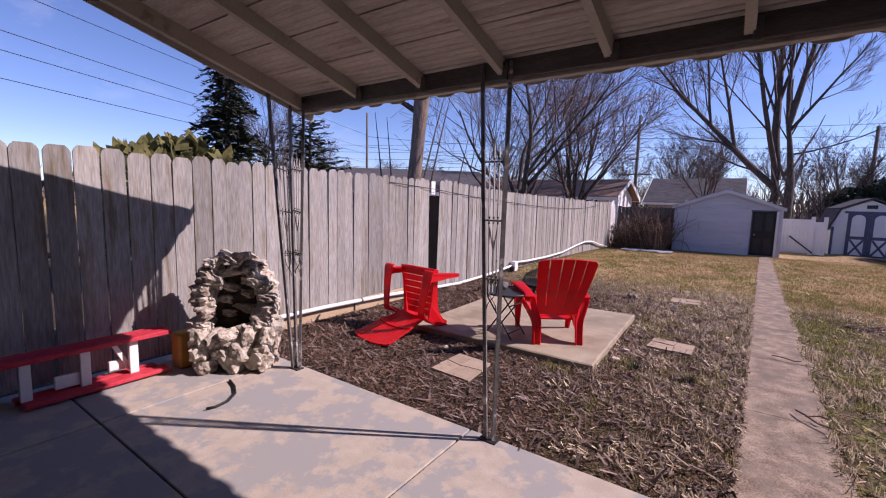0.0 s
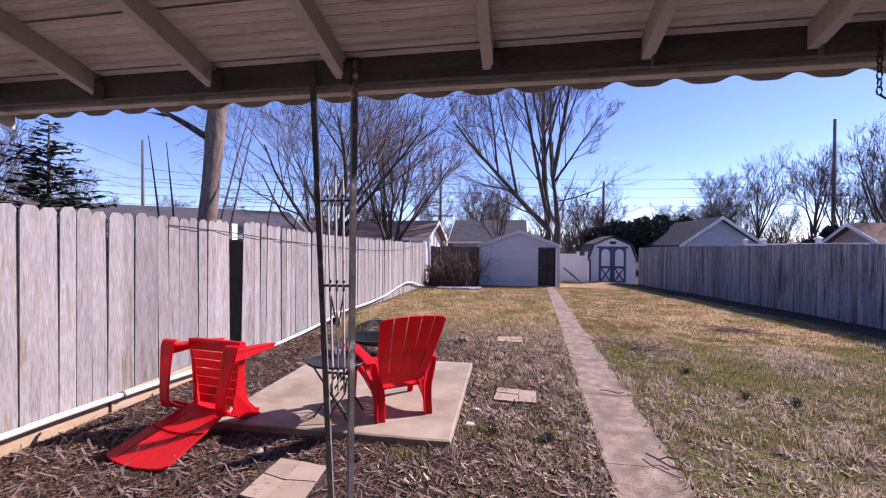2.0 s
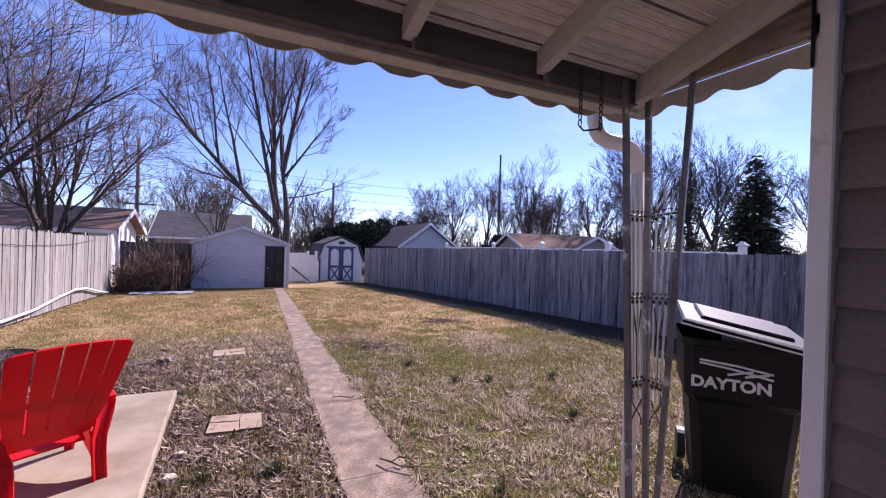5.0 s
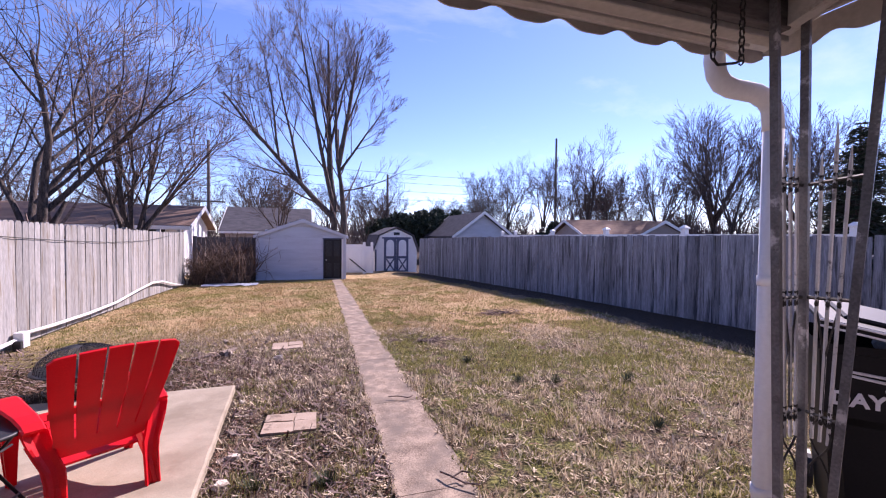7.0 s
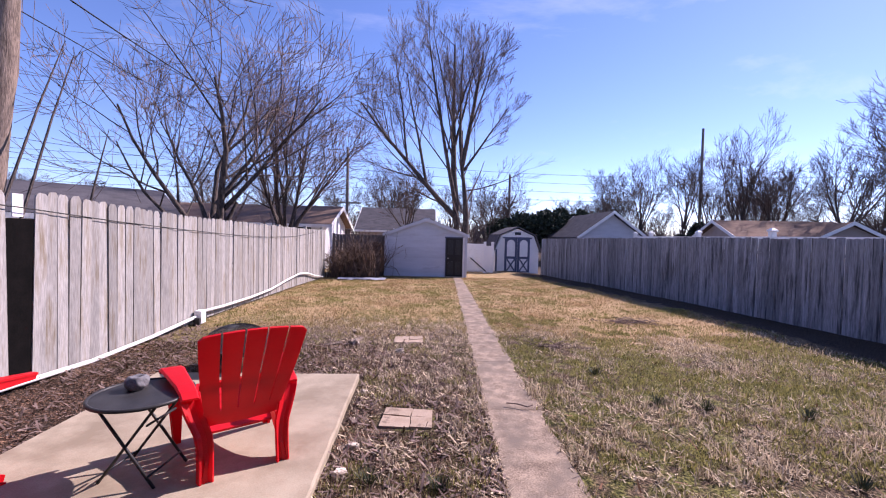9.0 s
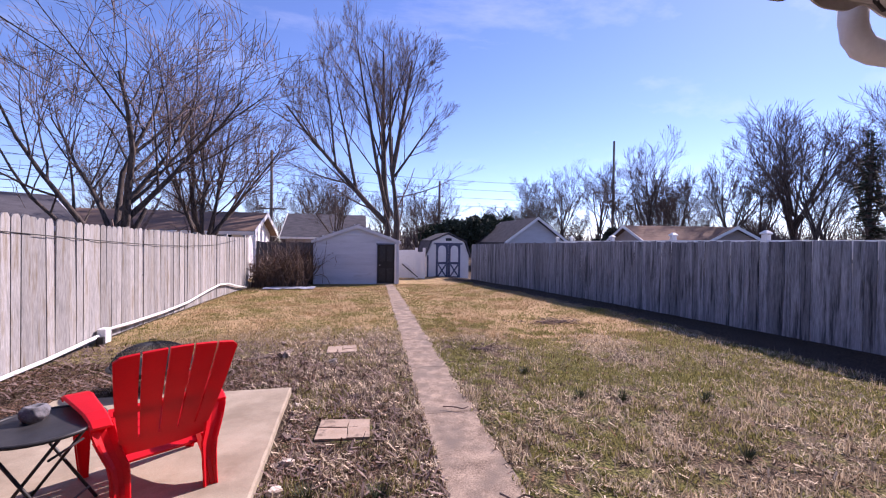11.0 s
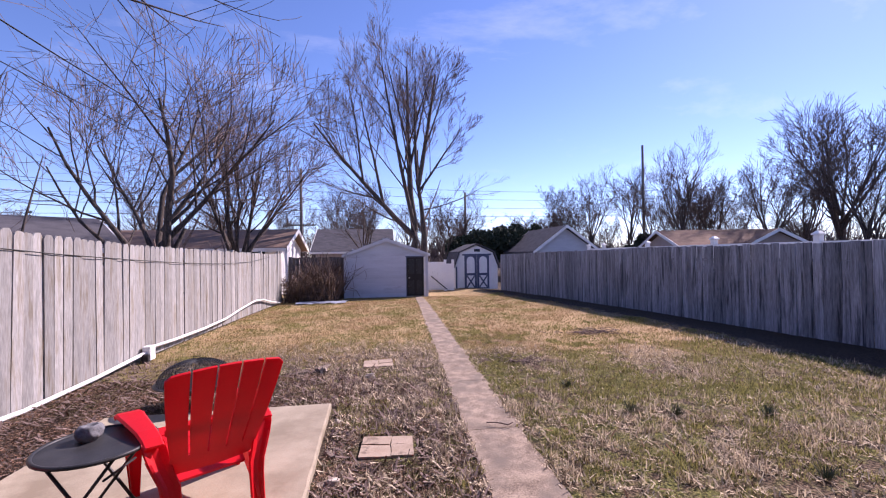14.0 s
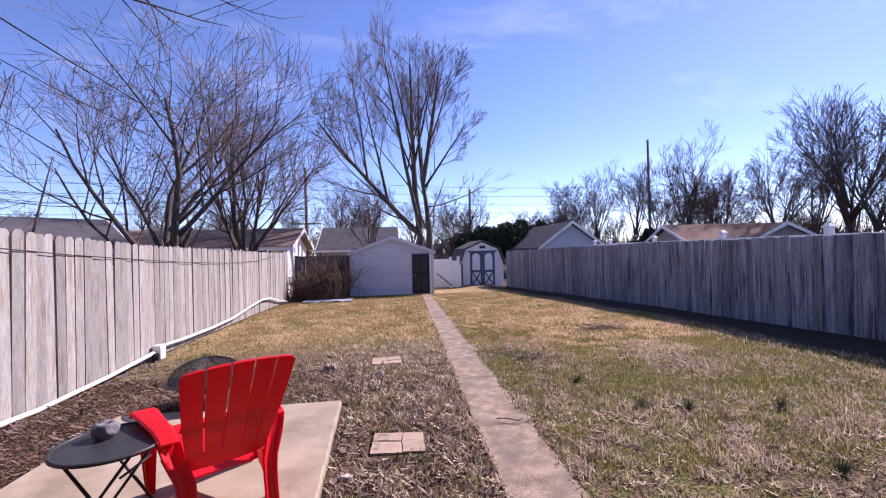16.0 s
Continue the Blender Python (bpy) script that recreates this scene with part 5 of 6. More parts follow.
neighbour("small brown gabled house beyond the grey fence", 25.2, 26.8, 3.0, 4, 1.85, 2.70, "y", TAN_SIDING, SHINGLE_BR, -25)


# ---------- trees ----------
def grow(out, r, p, d, length, rad, depth, P):
    """Adds (points, radii, level) of one branch and its children."""
    n = 5 if depth > 1 else 4
    pts, radii = [p.copy()], [rad]
    q, dd = p.copy(), d.copy()
    for i in range(n):
        dd = (dd + Vector((r.gauss(0, 1), r.gauss(0, 1), r.gauss(0, 0.6))) * P["wob"] + Vector((0, 0, P["up"]))).normalized()
        q = q + dd * (length / n)
        pts.append(q.copy())
        radii.append(max(P["min"], rad * (1 - 0.74 * (i + 1) / n)))
    out.append((pts, radii, depth))
    if depth <= 0:
        return
    kids = P["kids"][depth - 1]
    for k in range(kids):
        f = 0.25 + 0.75 * (k + r.random()) / kids
        i = min(n - 1, int(f * n))
        base = pts[i].lerp(pts[i + 1], f * n - i) if i + 1 <= n else pts[-1]
        axis = (pts[min(i + 1, n)] - pts[i]).normalized()
        side = axis.cross(Vector((r.gauss(0, 1), r.gauss(0, 1), r.gauss(0, 1)))).normalized()
        ang = radians(r.uniform(*P["angle"]))
        nd = (axis * math.cos(ang) + side * math.sin(ang)).normalized()
        grow(out, r, base, nd, length * r.uniform(*P["ratio"]) * (1.1 - 0.45 * f), radii[i] * P["rr"], depth - 1, P)


BASE = dict(wob=0.10, up=0.05, min=0.004, kids=(5, 5, 5), angle=(22, 52), ratio=(0.45, 0.75), rr=0.5)


def bare_tree(label, x, y, seed, limbs, P=None, bark=BARK, twig=TWIG, z=None, sides=7, group=""):
    """limbs: (start height, direction, length, radius, levels); the first is the trunk."""
    r = random.Random(seed)
    Q = dict(BASE)
    Q.update(P or {})
    zz = gz(x, y) - 0.05 if z is None else z
    t = thing("bare_tree", label, "tree", pose(x, y, zz), group=group)
    v0, f0, v1, f1, v2, f2 = [], [], [], [], [], []
    mains = []
    for start, d, ln, rad, lev in limbs:
        out = []
        if len(start) == 2:
            # grows from a limb made before, at a share of its length
            path = mains[start[0]]
            q = start[1] * (len(path) - 1)
            k = min(int(q), len(path) - 2)
            start = path[k].lerp(path[k + 1], q - k)
        grow(out, r, Vector(start), Vector(d).normalized(), ln, rad, lev, Q)
        mains.append(out[0][0])
        for pts, radii, dep in out:
            if dep == lev:
                rings(v0, f0, pts, radii, sides, False)
            elif dep >= 2:
                rings(v1, f1, pts, radii, 5, False)
            else:
                rings(v2, f2, pts, radii, 3, False)
    put("trunk", mesh_of("trunk", v0, f0, True), bark, t)
    if v1:
        put("bough", mesh_of("bough", v1, f1, True), bark, t)
    put("crown", mesh_of("crown", v2, f2), twig, t, "bare winter twigs")
    return t


# many-stemmed tree behind the left fence
bare_tree("spreading bare many-stemmed tree behind the fence", -6.0, 13.8, 3, [
    ((0, 0, 0), (0.03, 0, 1), 2.6, 0.17, 1), ((0.05, 0, 1.2), (0.35, -0.1, 1), 4.6, 0.12, 3), ((0.05, 0, 2.0), (0.75, 0.1, 0.75), 4.6, 0.08, 3),
    ((0, 0, 1.0), (-0.5, 0, 0.9), 4.6, 0.09, 3), ((-0.05, 0, 1.4), (-0.1, 0.2, 1), 5.2, 0.09, 3), ((-0.1, 0, 0.9), (-0.95, -0.1, 0.55), 4.2, 0.07, 3),
    ((0.1, 0, 2.4), (0.4, 0.3, 0.9), 4.0, 0.07, 3), ((-0.1, 0.1, 1.6), (-0.75, 0.2, 0.8), 4.4, 0.07, 3)],
    dict(wob=0.10, up=0.05, kids=(6, 6, 6), angle=(22, 60), ratio=(0.5, 0.88), min=0.0065))
bare_tree("dense bare upright tree behind the fence", -5.3, 17.9, 5, [
    ((0, 0, 0), (0.05, 0, 1), 2.2, 0.16, 1)] + [((0, 0, 0.9 + 0.08 * k), (1.0 * math.cos(2.4 * k) * (0.25 + 0.05 * k), 0.8 * math.sin(2.4 * k) * (0.25 + 0.05 * k), 1), 4.3 + 0.12 * (k % 4), 0.075, 3) for k in range(10)],
    dict(wob=0.08, up=0.05, kids=(6, 7, 7), angle=(18, 52), ratio=(0.42, 0.72), min=0.006))
# tall tree behind the garage
bare_tree("tall bare vase-shaped tree behind the garage", 2.0, 28.6, 9, [
    ((0, 0, 0), (-0.04, 0, 1), 3.9, 0.40, 0), ((0.42, 0, 0.1), (0.06, 0, 1), 6.6, 0.30, 1),
    ((0, 0.80), (-0.80, 0.05, 0.80), 9.6, 0.19, 3), ((0, 0.92), (-0.10, 0.1, 1), 11.4, 0.23, 3), ((0, 0.97), (-0.30, -0.2, 1), 9.6, 0.15, 3),
    ((1, 0.96), (0.24, 0, 1), 7.2, 0.17, 3), ((1, 0.90), (0.62, 0.1, 0.85), 5.0, 0.09, 3), ((1, 0.99), (-0.06, 0.2, 1), 7.2, 0.12, 3),
    ((2, 0.30), (-0.22, 0.1, 1), 7.6, 0.11, 3), ((2, 0.55), (-0.75, 0.1, 0.75), 4.8, 0.07, 3), ((2, 0.50), (-0.12, -0.1, 1), 6.2, 0.08, 3),
    ((3, 0.35), (0.22, 0.25, 1), 6.8, 0.10, 3), ((3, 0.5), (-0.35, -0.2, 1), 5.6, 0.08, 3), ((5, 0.35), (0.55, -0.2, 0.9), 4.6, 0.07, 3),
    ((1, 0.72), (0.97, 0.1, 0.12), 4.4, 0.05, 2), ((2, 0.14), (-0.93, 0.1, 0.30), 4.2, 0.06, 2), ((1, 0.9), (-0.02, 0.05, 1), 2.6, 0.11, 0)],
    dict(wob=0.05, up=0.075, kids=(9, 9, 9), angle=(18, 46), ratio=(0.32, 0.60), min=0.0065, rr=0.38))


def wild(label, x, y, h, seed, spread=0.45, n=6, P=None, twig=FARTWIG):
    k = h / 9.0
    limbs = [((0, 0, 0), (0.03, 0, 1), 0.4 * h, 0.02 * h, 1)]
    r = random.Random(seed)
    for i in range(n):
        a = 2.4 * i + r.random()
        s = spread * r.uniform(0.3, 1.2)
        limbs.append(((0, 0, h * r.uniform(0.2, 0.36)), (s * math.cos(a), s * math.sin(a), 1), h * r.uniform(0.45, 0.62), 0.009 * h, 3))
    Q = dict(kids=(6, 7, 6), ratio=(0.42, 0.72), min=0.0009 * h, wob=0.09, up=0.06, angle=(18, 46))
    Q.update(P or {})
    return bare_tree(label, x, y, seed, limbs, Q, BARK, twig, sides=5)


wild("big bare tree beyond the grey fence", 34.2, 29.2, 12.9, 31, 0.6, 10)
wild("slender bare tree beyond the grey fence", 23.8, 32.7, 9.4, 32, 0.5, 6)
wild("small distant bare tree", 26.6, 53.5, 11.0, 33, 0.3, 6)
wild("small distant bare tree", 24.3, 58.8, 11.0, 34, 0.35, 5)
wild("bare tree beyond the shed", 6.3, 41.0, 7.6, 35, 0.6, 7)
wild("bare tree behind the grey house", -4.3, 47.0, 8.4, 36, 0.6, 12, dict(kids=(6, 6, 6)))
wild("bare tree beyond the wooden pole", 30.0, 50.0, 11.5, 37, 0.5, 6)
wild("bare tree far past the tall wooden fence", -19.0, 12.5, 6.5, 38, 0.6, 7)
wild("bare tree far past the tall wooden fence", -30.0, 24.0, 7.5, 39, 0.6, 6)
wild("bare tree far past the tall wooden fence", -16.0, 33.0, 8.0, 40, 0.6, 7)
wild("bare tree at the yard's end", -1.5, 33.0, 7.0, 41, 0.5, 6)
wild("bare tree by the end of the yard", 4.4, 33.5, 5.5, 42, 0.5, 6)
wild("bare tree beyond the grey fence", 33.5, 22.0, 11.0, 43, 0.55, 8)
wild("bare tree beyond the grey fence", 19.0, 44.0, 7.0, 44, 0.55, 7)
wild("bare tree beyond the brown roof", 27.5, 36.0, 8.0, 45, 0.6, 8)


FAR = [wild("bare grey-brown tree in the distance", -22.0 + 9 * i, 62.0 + 3 * i, 9.5, 60 + i, 0.55, 8, dict(kids=(6, 7, 6))) for i in range(3)]
fr_rng = random.Random(19)
for i in range(34):
    a = -1.25 + 2.55 * (i + fr_rng.random()) / 34
    D = fr_rng.uniform(46, 78) if a > 0.35 else fr_rng.uniform(50, 80)
    k = fr_rng.uniform(0.6, 1.0) * (D / 66)
    ob = copy_thing(fr_rng.choice(FAR), pose(D * math.sin(a), D * math.cos(a), -0.5, 0, 0, fr_rng.uniform(0, 360)))
    ob.scale = (k * 1.15, k * 1.15, k)


for i, (a, d, h) in enumerate(((24, 46, 7.0), (33, 44, 7.5), (39, 42, 8.0), (44, 40, 8.5), (47, 46, 9.0), (51, 38, 8.5), (55, 42, 9.0), (60, 38, 8.0), (66, 36, 8.0))):
    wild("dark bare tree in the woods beyond the grey fence", d * math.sin(radians(a)), d * math.cos(radians(a)), h, 140 + i, 0.55, 8)


def dark_fence():
    f = thing("fence_dark", "dark brown board fence behind the brush beside the garage", "fence", kind="structure")
    r = random.Random(77)
    for k in range(16):
        h = 1.72 + r.uniform(-0.03, 0.03)
        part("board", boxbm((-4.05 + 0.155 * k, 20.6 + r.uniform(-0.01, 0.01), -0.2 + h / 2), (0.148, 0.022, h), 0.004), DARKBEAM, f)
    for z in (0.2, 1.2):
        part("rail", boxbm((-2.88, 20.65, z), (2.5, 0.05, 0.09), 0.004), DARKBEAM, f)


dark_fence()


def trunk_by_fence():
    t = thing("trunk_tree", "thick grey tree trunk with thin suckers by the fence", "tree", pose(-4.98, 6.55, -0.05))
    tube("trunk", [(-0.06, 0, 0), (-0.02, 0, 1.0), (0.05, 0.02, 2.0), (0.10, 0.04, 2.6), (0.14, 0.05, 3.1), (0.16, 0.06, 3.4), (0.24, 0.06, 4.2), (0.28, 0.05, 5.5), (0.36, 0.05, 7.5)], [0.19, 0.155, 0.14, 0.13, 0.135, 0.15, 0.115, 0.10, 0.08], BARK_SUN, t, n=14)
    r = random.Random(2)
    for p, d, ln, rad in (((0.12, 0.03, 3.30), (-0.95, -0.45, 0.42), 1.1, 0.065), ((0.25, 0.05, 5.2), (0.7, 0.5, 0.8), 3.0, 0.06), ((0.25, 0.05, 5.8), (-0.6, 0.3, 0.9), 2.5, 0.06), ((0.28, 0.05, 6.4), (0.2, -0.4, 0.9), 2.2, 0.05), ((0.2, 0.05, 4.6), (0.9, 0.7, 0.5), 3.2, 0.05)):
        out = []
        grow(out, r, Vector(p), Vector(d).normalized(), ln, rad, 2, dict(BASE, kids=(3, 4, 4)))
        v, f = [], []
        for pts, radii, dep in out:
            rings(v, f, pts, radii, 5, False)
        put("branch", mesh_of("branch", v, f, True), BARK, t)
    for x, y, dx, dy, h in ((-0.3, -0.25, -0.35, -0.12, 3.3), (-0.15, -0.2, -0.25, -0.1, 3.2), (0.38, -0.78, 0.02, 1.42, 3.98), (0.40, -0.48, 0.0, 1.25, 3.85), (0.42, 0.45, 0.4, 0.35, 2.9)):
        tube("sucker", [(x, y, 0), (x + dx * 0.44, y + dy * 0.42, h * 0.45), (x + dx * 0.74, y + dy * 0.73, h * 0.76), (x + dx, y + dy, h)], [0.022, 0.018, 0.013, 0.005], BARK, t, "thin upright sucker", n=5)


trunk_by_fence()


def conifer(label, x, y, h, rad, seed, mat=SPRUCE, flat=0.35, base=0.06, dense=1.0):
    """An evergreen in whorls: boughs that reach out and droop, each hung with narrow sprays, gaps between the whorls."""
    t = thing("conifer", label, "tree", pose(x, y, gz(x, y) - 0.05))
    tube("trunk", [(0, 0, 0), (0, 0, h * 0.5), (0, 0, h * 0.98)], [0.022 * h, 0.014 * h, 0.003 * h], BARK, t, n=6)
    r = random.Random(seed)
    verts, faces, wv, wf = [], [], [], []
    z = base * h
    while z < h * 0.985:
        k = z / h
        for i in range(int((9 if k < 0.8 else 6) * dense)):
            a = r.uniform(0, 6.283)
            reach = rad * (1 - k) ** 0.8 * r.uniform(0.55, 1.18) + 0.06
            zz = z + r.uniform(-0.12, 0.12)
            pts = [Vector((math.cos(a) * reach * f, math.sin(a) * reach * f, zz + 0.22 * reach * f - (flat + 0.2) * reach * f * f)) for f in (0, 0.25, 0.5, 0.75, 1.0)]
            rings(wv, wf, pts, [0.02, 0.016, 0.012, 0.008, 0.004], 3, False)
            out = Vector((math.cos(a), math.sin(a), 0))
            side = Vector((-math.sin(a), math.cos(a), 0))
            for q in range(int(10 + 9 * reach)):
                f = r.uniform(0.12, 1.0)
                j = min(3, int(f * 4))
                c = pts[j].lerp(pts[j + 1], f * 4 - j)
                ln = (0.10 + 0.20 * reach * (1.1 - f)) * r.uniform(0.7, 1.3)
                o = (out * r.uniform(0.4, 1.0) + side * r.choice((-1, 1)) * r.uniform(0.3, 1.0) + Vector((0, 0, r.uniform(-0.35, 0.3)))).normalized() * ln
                u = o.cross(Vector((r.gauss(0, 0.4), r.gauss(0, 0.4), 1))).normalized() * ln * 0.20
                b = len(verts)
                verts += [tuple(c - u * 0.5), tuple(c + o * 0.45 - u), tuple(c + o), tuple(c + o * 0.5 + u), tuple(c + u * 0.5)]
                faces += [(b, b + 1, b + 2, b + 3, b + 4)]
        z += 0.16 + 0.16 * (1 - k) * r.random()
    put("bough", mesh_of("bough", wv, wf), BARK, t)
    put("crown", mesh_of("crown", verts, faces), mat, t, "dense evergreen boughs")


conifer("dark tall spruce past the tall wooden fence", -13.7, 7.6, 6.9, 2.4, 1, dense=1.7)
conifer("dark ragged pine past the tall wooden fence", -13.8, 11.0, 5.4, 2.9, 2, flat=-0.15, dense=0.8)
conifer("dark broad spruce beyond the grey fence", 17.6, 10.4, 5.7, 2.3, 4, dense=2.0)
conifer("narrow dark spruce beyond the grey fence", 19.9, 14.6, 6.5, 1.1, 5)


def evergreen_bush(label, x, y, w, h, seed, mat=SPRUCE):
    """A rounded evergreen: lobes of many small leaf sprays on short stems."""
    t = thing("evergreen", label, "tree", pose(x, y, -0.4), group="dark evergreens")
    tube("trunk", [(0, 0, 0), (0.05, 0, h * 0.7)], [0.09, 0.04], BARK, t, n=6)
    r = random.Random(seed)
    lobes = [(r.uniform(-0.6, 0.6) * w, r.uniform(-0.5, 0.5) * w, h * r.uniform(0.35, 0.72), r.uniform(0.3, 0.5) * w) for _ in range(9)] + [(0, 0, h * 0.78, 0.3 * w)]
    verts, faces = [], []
    for i in range(2600):
        lx, ly, lz, lr = r.choice(lobes)
        d = Vector((r.gauss(0, 1), r.gauss(0, 1), r.gauss(0, 1))).normalized()
        c = Vector((lx, ly, lz)) + d * lr * r.uniform(0.7, 1.08)
        if c.z < 0.1:
            continue
        o = (d + Vector((r.gauss(0, 0.6), r.gauss(0, 0.6), r.gauss(0, 0.6)))).normalized() * 0.24
        u = d.cross(Vector((r.gauss(0, 1), r.gauss(0, 1), r.gauss(0, 1)))).normalized() * 0.12
        b = len(verts)
        verts += [tuple(c - u), tuple(c + u), tuple(c + o + u * 0.3), tuple(c + o * 1.2), tuple(c + o * 0.6 - u)]
        faces.append((b, b + 1, b + 2, b + 3, b + 4))
    put("crown", mesh_of("crown", verts, faces), mat, t)


for i, (x, y, h) in enumerate(((6.6, 36, 3.6), (8.2, 37, 4.2), (10.0, 37, 4.7), (11.6, 38, 5.0), (13.4, 38, 4.9))):
    evergreen_bush("dark rounded evergreen beyond the shed", x, y, 1.9, h, 20 + i)
evergreen_bush("low yellow-green evergreen shrub past the tall wooden fence", -8.0, 3.7, 1.5, 3.1, 3, YEW)
evergreen_bush("dark pine beyond the grey fence", 26.5, 42.0, 2.0, 4.0, 33)
conifer("small dark conifer far past the tall wooden fence", -16.5, 24.0, 4.2, 1.6, 30)


def far_woods():
    """Band of distant bare scrub along the horizon."""
    r = random.Random(77)
    v, f = [], []
    for i in range(520):
        a = r.uniform(-1.5, 1.45)
        D = r.uniform(60, 110)
        x, y = D * math.sin(a), D * math.cos(a)
        h = r.uniform(4.5, 8.5) * D / 80
        for k in range(30):
            p = Vector((x + r.gauss(0, 0.8), y + r.gauss(0, 0.8), r.uniform(0, 0.35) * h - 0.4))
            d = Vector((r.gauss(0, 0.42), r.gauss(0, 0.42), 1)).normalized()
            ln = r.uniform(0.3, 0.65) * h
            m = p + d * ln * 0.5 + Vector((r.gauss(0, 0.2), r.gauss(0, 0.2), 0))
            rings(v, f, [p, m, p + d * ln], [0.06, 0.04, 0.012], 3, False)
    put("far_woods", mesh_of("far_woods", v, f), FARTWIG, None, "distant line of bare winter scrub and trees", category="woods", kind="stuff")


far_woods()


def brush():
    """Dead brambles and canes between the fence's end and the garage."""
    r = random.Random(15)
    v, f = [], []
    for i in range(1500):
        x, y = r.uniform(-3.7, -1.75), r.uniform(17.4, 20.5)
        z = gz(x, y)
        h = r.uniform(0.5, 1.95) * (1 - 0.25 * max(0, -2.6 - x))
        d = Vector((r.gauss(0, 0.35), r.gauss(0, 0.3), 1)).normalized()
        p = Vector((x, y, z))
        m = p + d * h * 0.6
        e = m + Vector((r.gauss(0, 0.35), r.gauss(0, 0.3), r.uniform(-0.15, 0.5) * h))
        rings(v, f, [p, m, e], [0.012, 0.010, 0.004], 3, False)
    put("brambles", mesh_of("brambles", v, f), surface("dead_canes", (0.055, 0.033, 0.024), (0.19, 0.13, 0.095), 3, 20, 0.9, 0.0, island=0.4), None, "tangle of dead brown brambles beside the garage", category="brambles", kind="stuff")


brush()


def tarp():
    bm = bmesh.new()
    rows = [[(-3.1 + 1.7 * j / 10, 16.7 + 0.7 * i / 5, gz(-2, 17) + 0.04 + 0.05 * noise.noise((j * 0.8, i * 0.8, 2))) for j in range(11)] for i in range(6)]
    curved_panel(bm, rows, 0.004)
    part_ob = put("tarp", finish(bm, "tarp"), surface("blue_grey_tarp", (0.20, 0.22, 0.28), (0.34, 0.37, 0.44), 4, 30, 0.5, 0.2, 0.003), None, "crumpled blue-grey tarp on the ground by the brambles", category="tarp")


tarp()


# ---------- poles and wires ----------
def pole(label, x, y, h, arm=True, thick=0.17):
    p = thing("utility_pole", label, "utility pole", pose(x, y, -0.6), group="utility poles")
    tube("mast", [(0, 0, 0), (0, 0, h + 0.6)], [thick, thick * 0.7], POLEM, p, n=9)
    if arm:
        part("crossarm", boxbm((0, -0.1, h * 0.52), (2.6, 0.1, 0.12)), POLEM, p)
        for s in (-1.1, -0.6, 0.6, 1.1):
            tube("insulator", [(s, -0.1, h * 0.52 + 0.06), (s, -0.1, h * 0.52 + 0.25)], 0.05, IRON, p, n=6)
        for z in (0.60, 0.66):
            part("bracket", boxbm((-0.25, -0.1, h * z), (0.9, 0.08, 0.08)), POLEM, p)


pole("tall wooden utility pole beyond the grey fence", 28.5, 45.0, 13.3)
pole("wooden utility pole beyond the garage", -7.5, 41.9, 9.6)
pole("wooden utility pole past the tall wooden fence", -23.9, 24.3, 8.2, False, 0.11)
pole("wooden utility pole far off", 9.0, 48.0, 8.4)


def wire(a, b, sag, r=0.012, n=14):
    pts = []
    for k in range(n + 1):
        f = k / n
        p = Vector(a).lerp(Vector(b), f)
        p.z -= sag * 4 * f * (1 - f)
        pts.append(p)
    tube("overhead_wire", pts, r, WIRE, None, "black overhead cable between poles", n=4, category="cable", group="overhead wires")


for z0, z1 in ((7.4, 7.6), (6.5, 6.8), (5.7, 5.9), (8.3, 8.4)):
    wire((28.5, 45.0, z0), (-7.5, 41.9, z1), 0.5, 0.016)
    wire((-7.5, 41.9, z1), (-40, 36, z1 - 0.4), 0.5, 0.016)
    wire((28.5, 45.0, z0), (60, 30, z0 + 0.4), 0.6, 0.016)
for z in (6.3, 5.3, 4.85, 4.2):
    wire((-8.4, -10.0, z), (-23.9, 24.3, z + 0.2), 0.15, 0.009)
for z in (6.4, 5.6):
    wire((-23.9, 24.3, z), (-7.5, 41.9, z + 0.6), 0.4, 0.014)
wire((-5.2, -2.5, 5.3), (-7.5, 41.9, 8.6), 1.2, 0.014)
wire((-5.4, -2.5, 5.0), (-7.5, 41.9, 7.9), 1.4, 0.009)


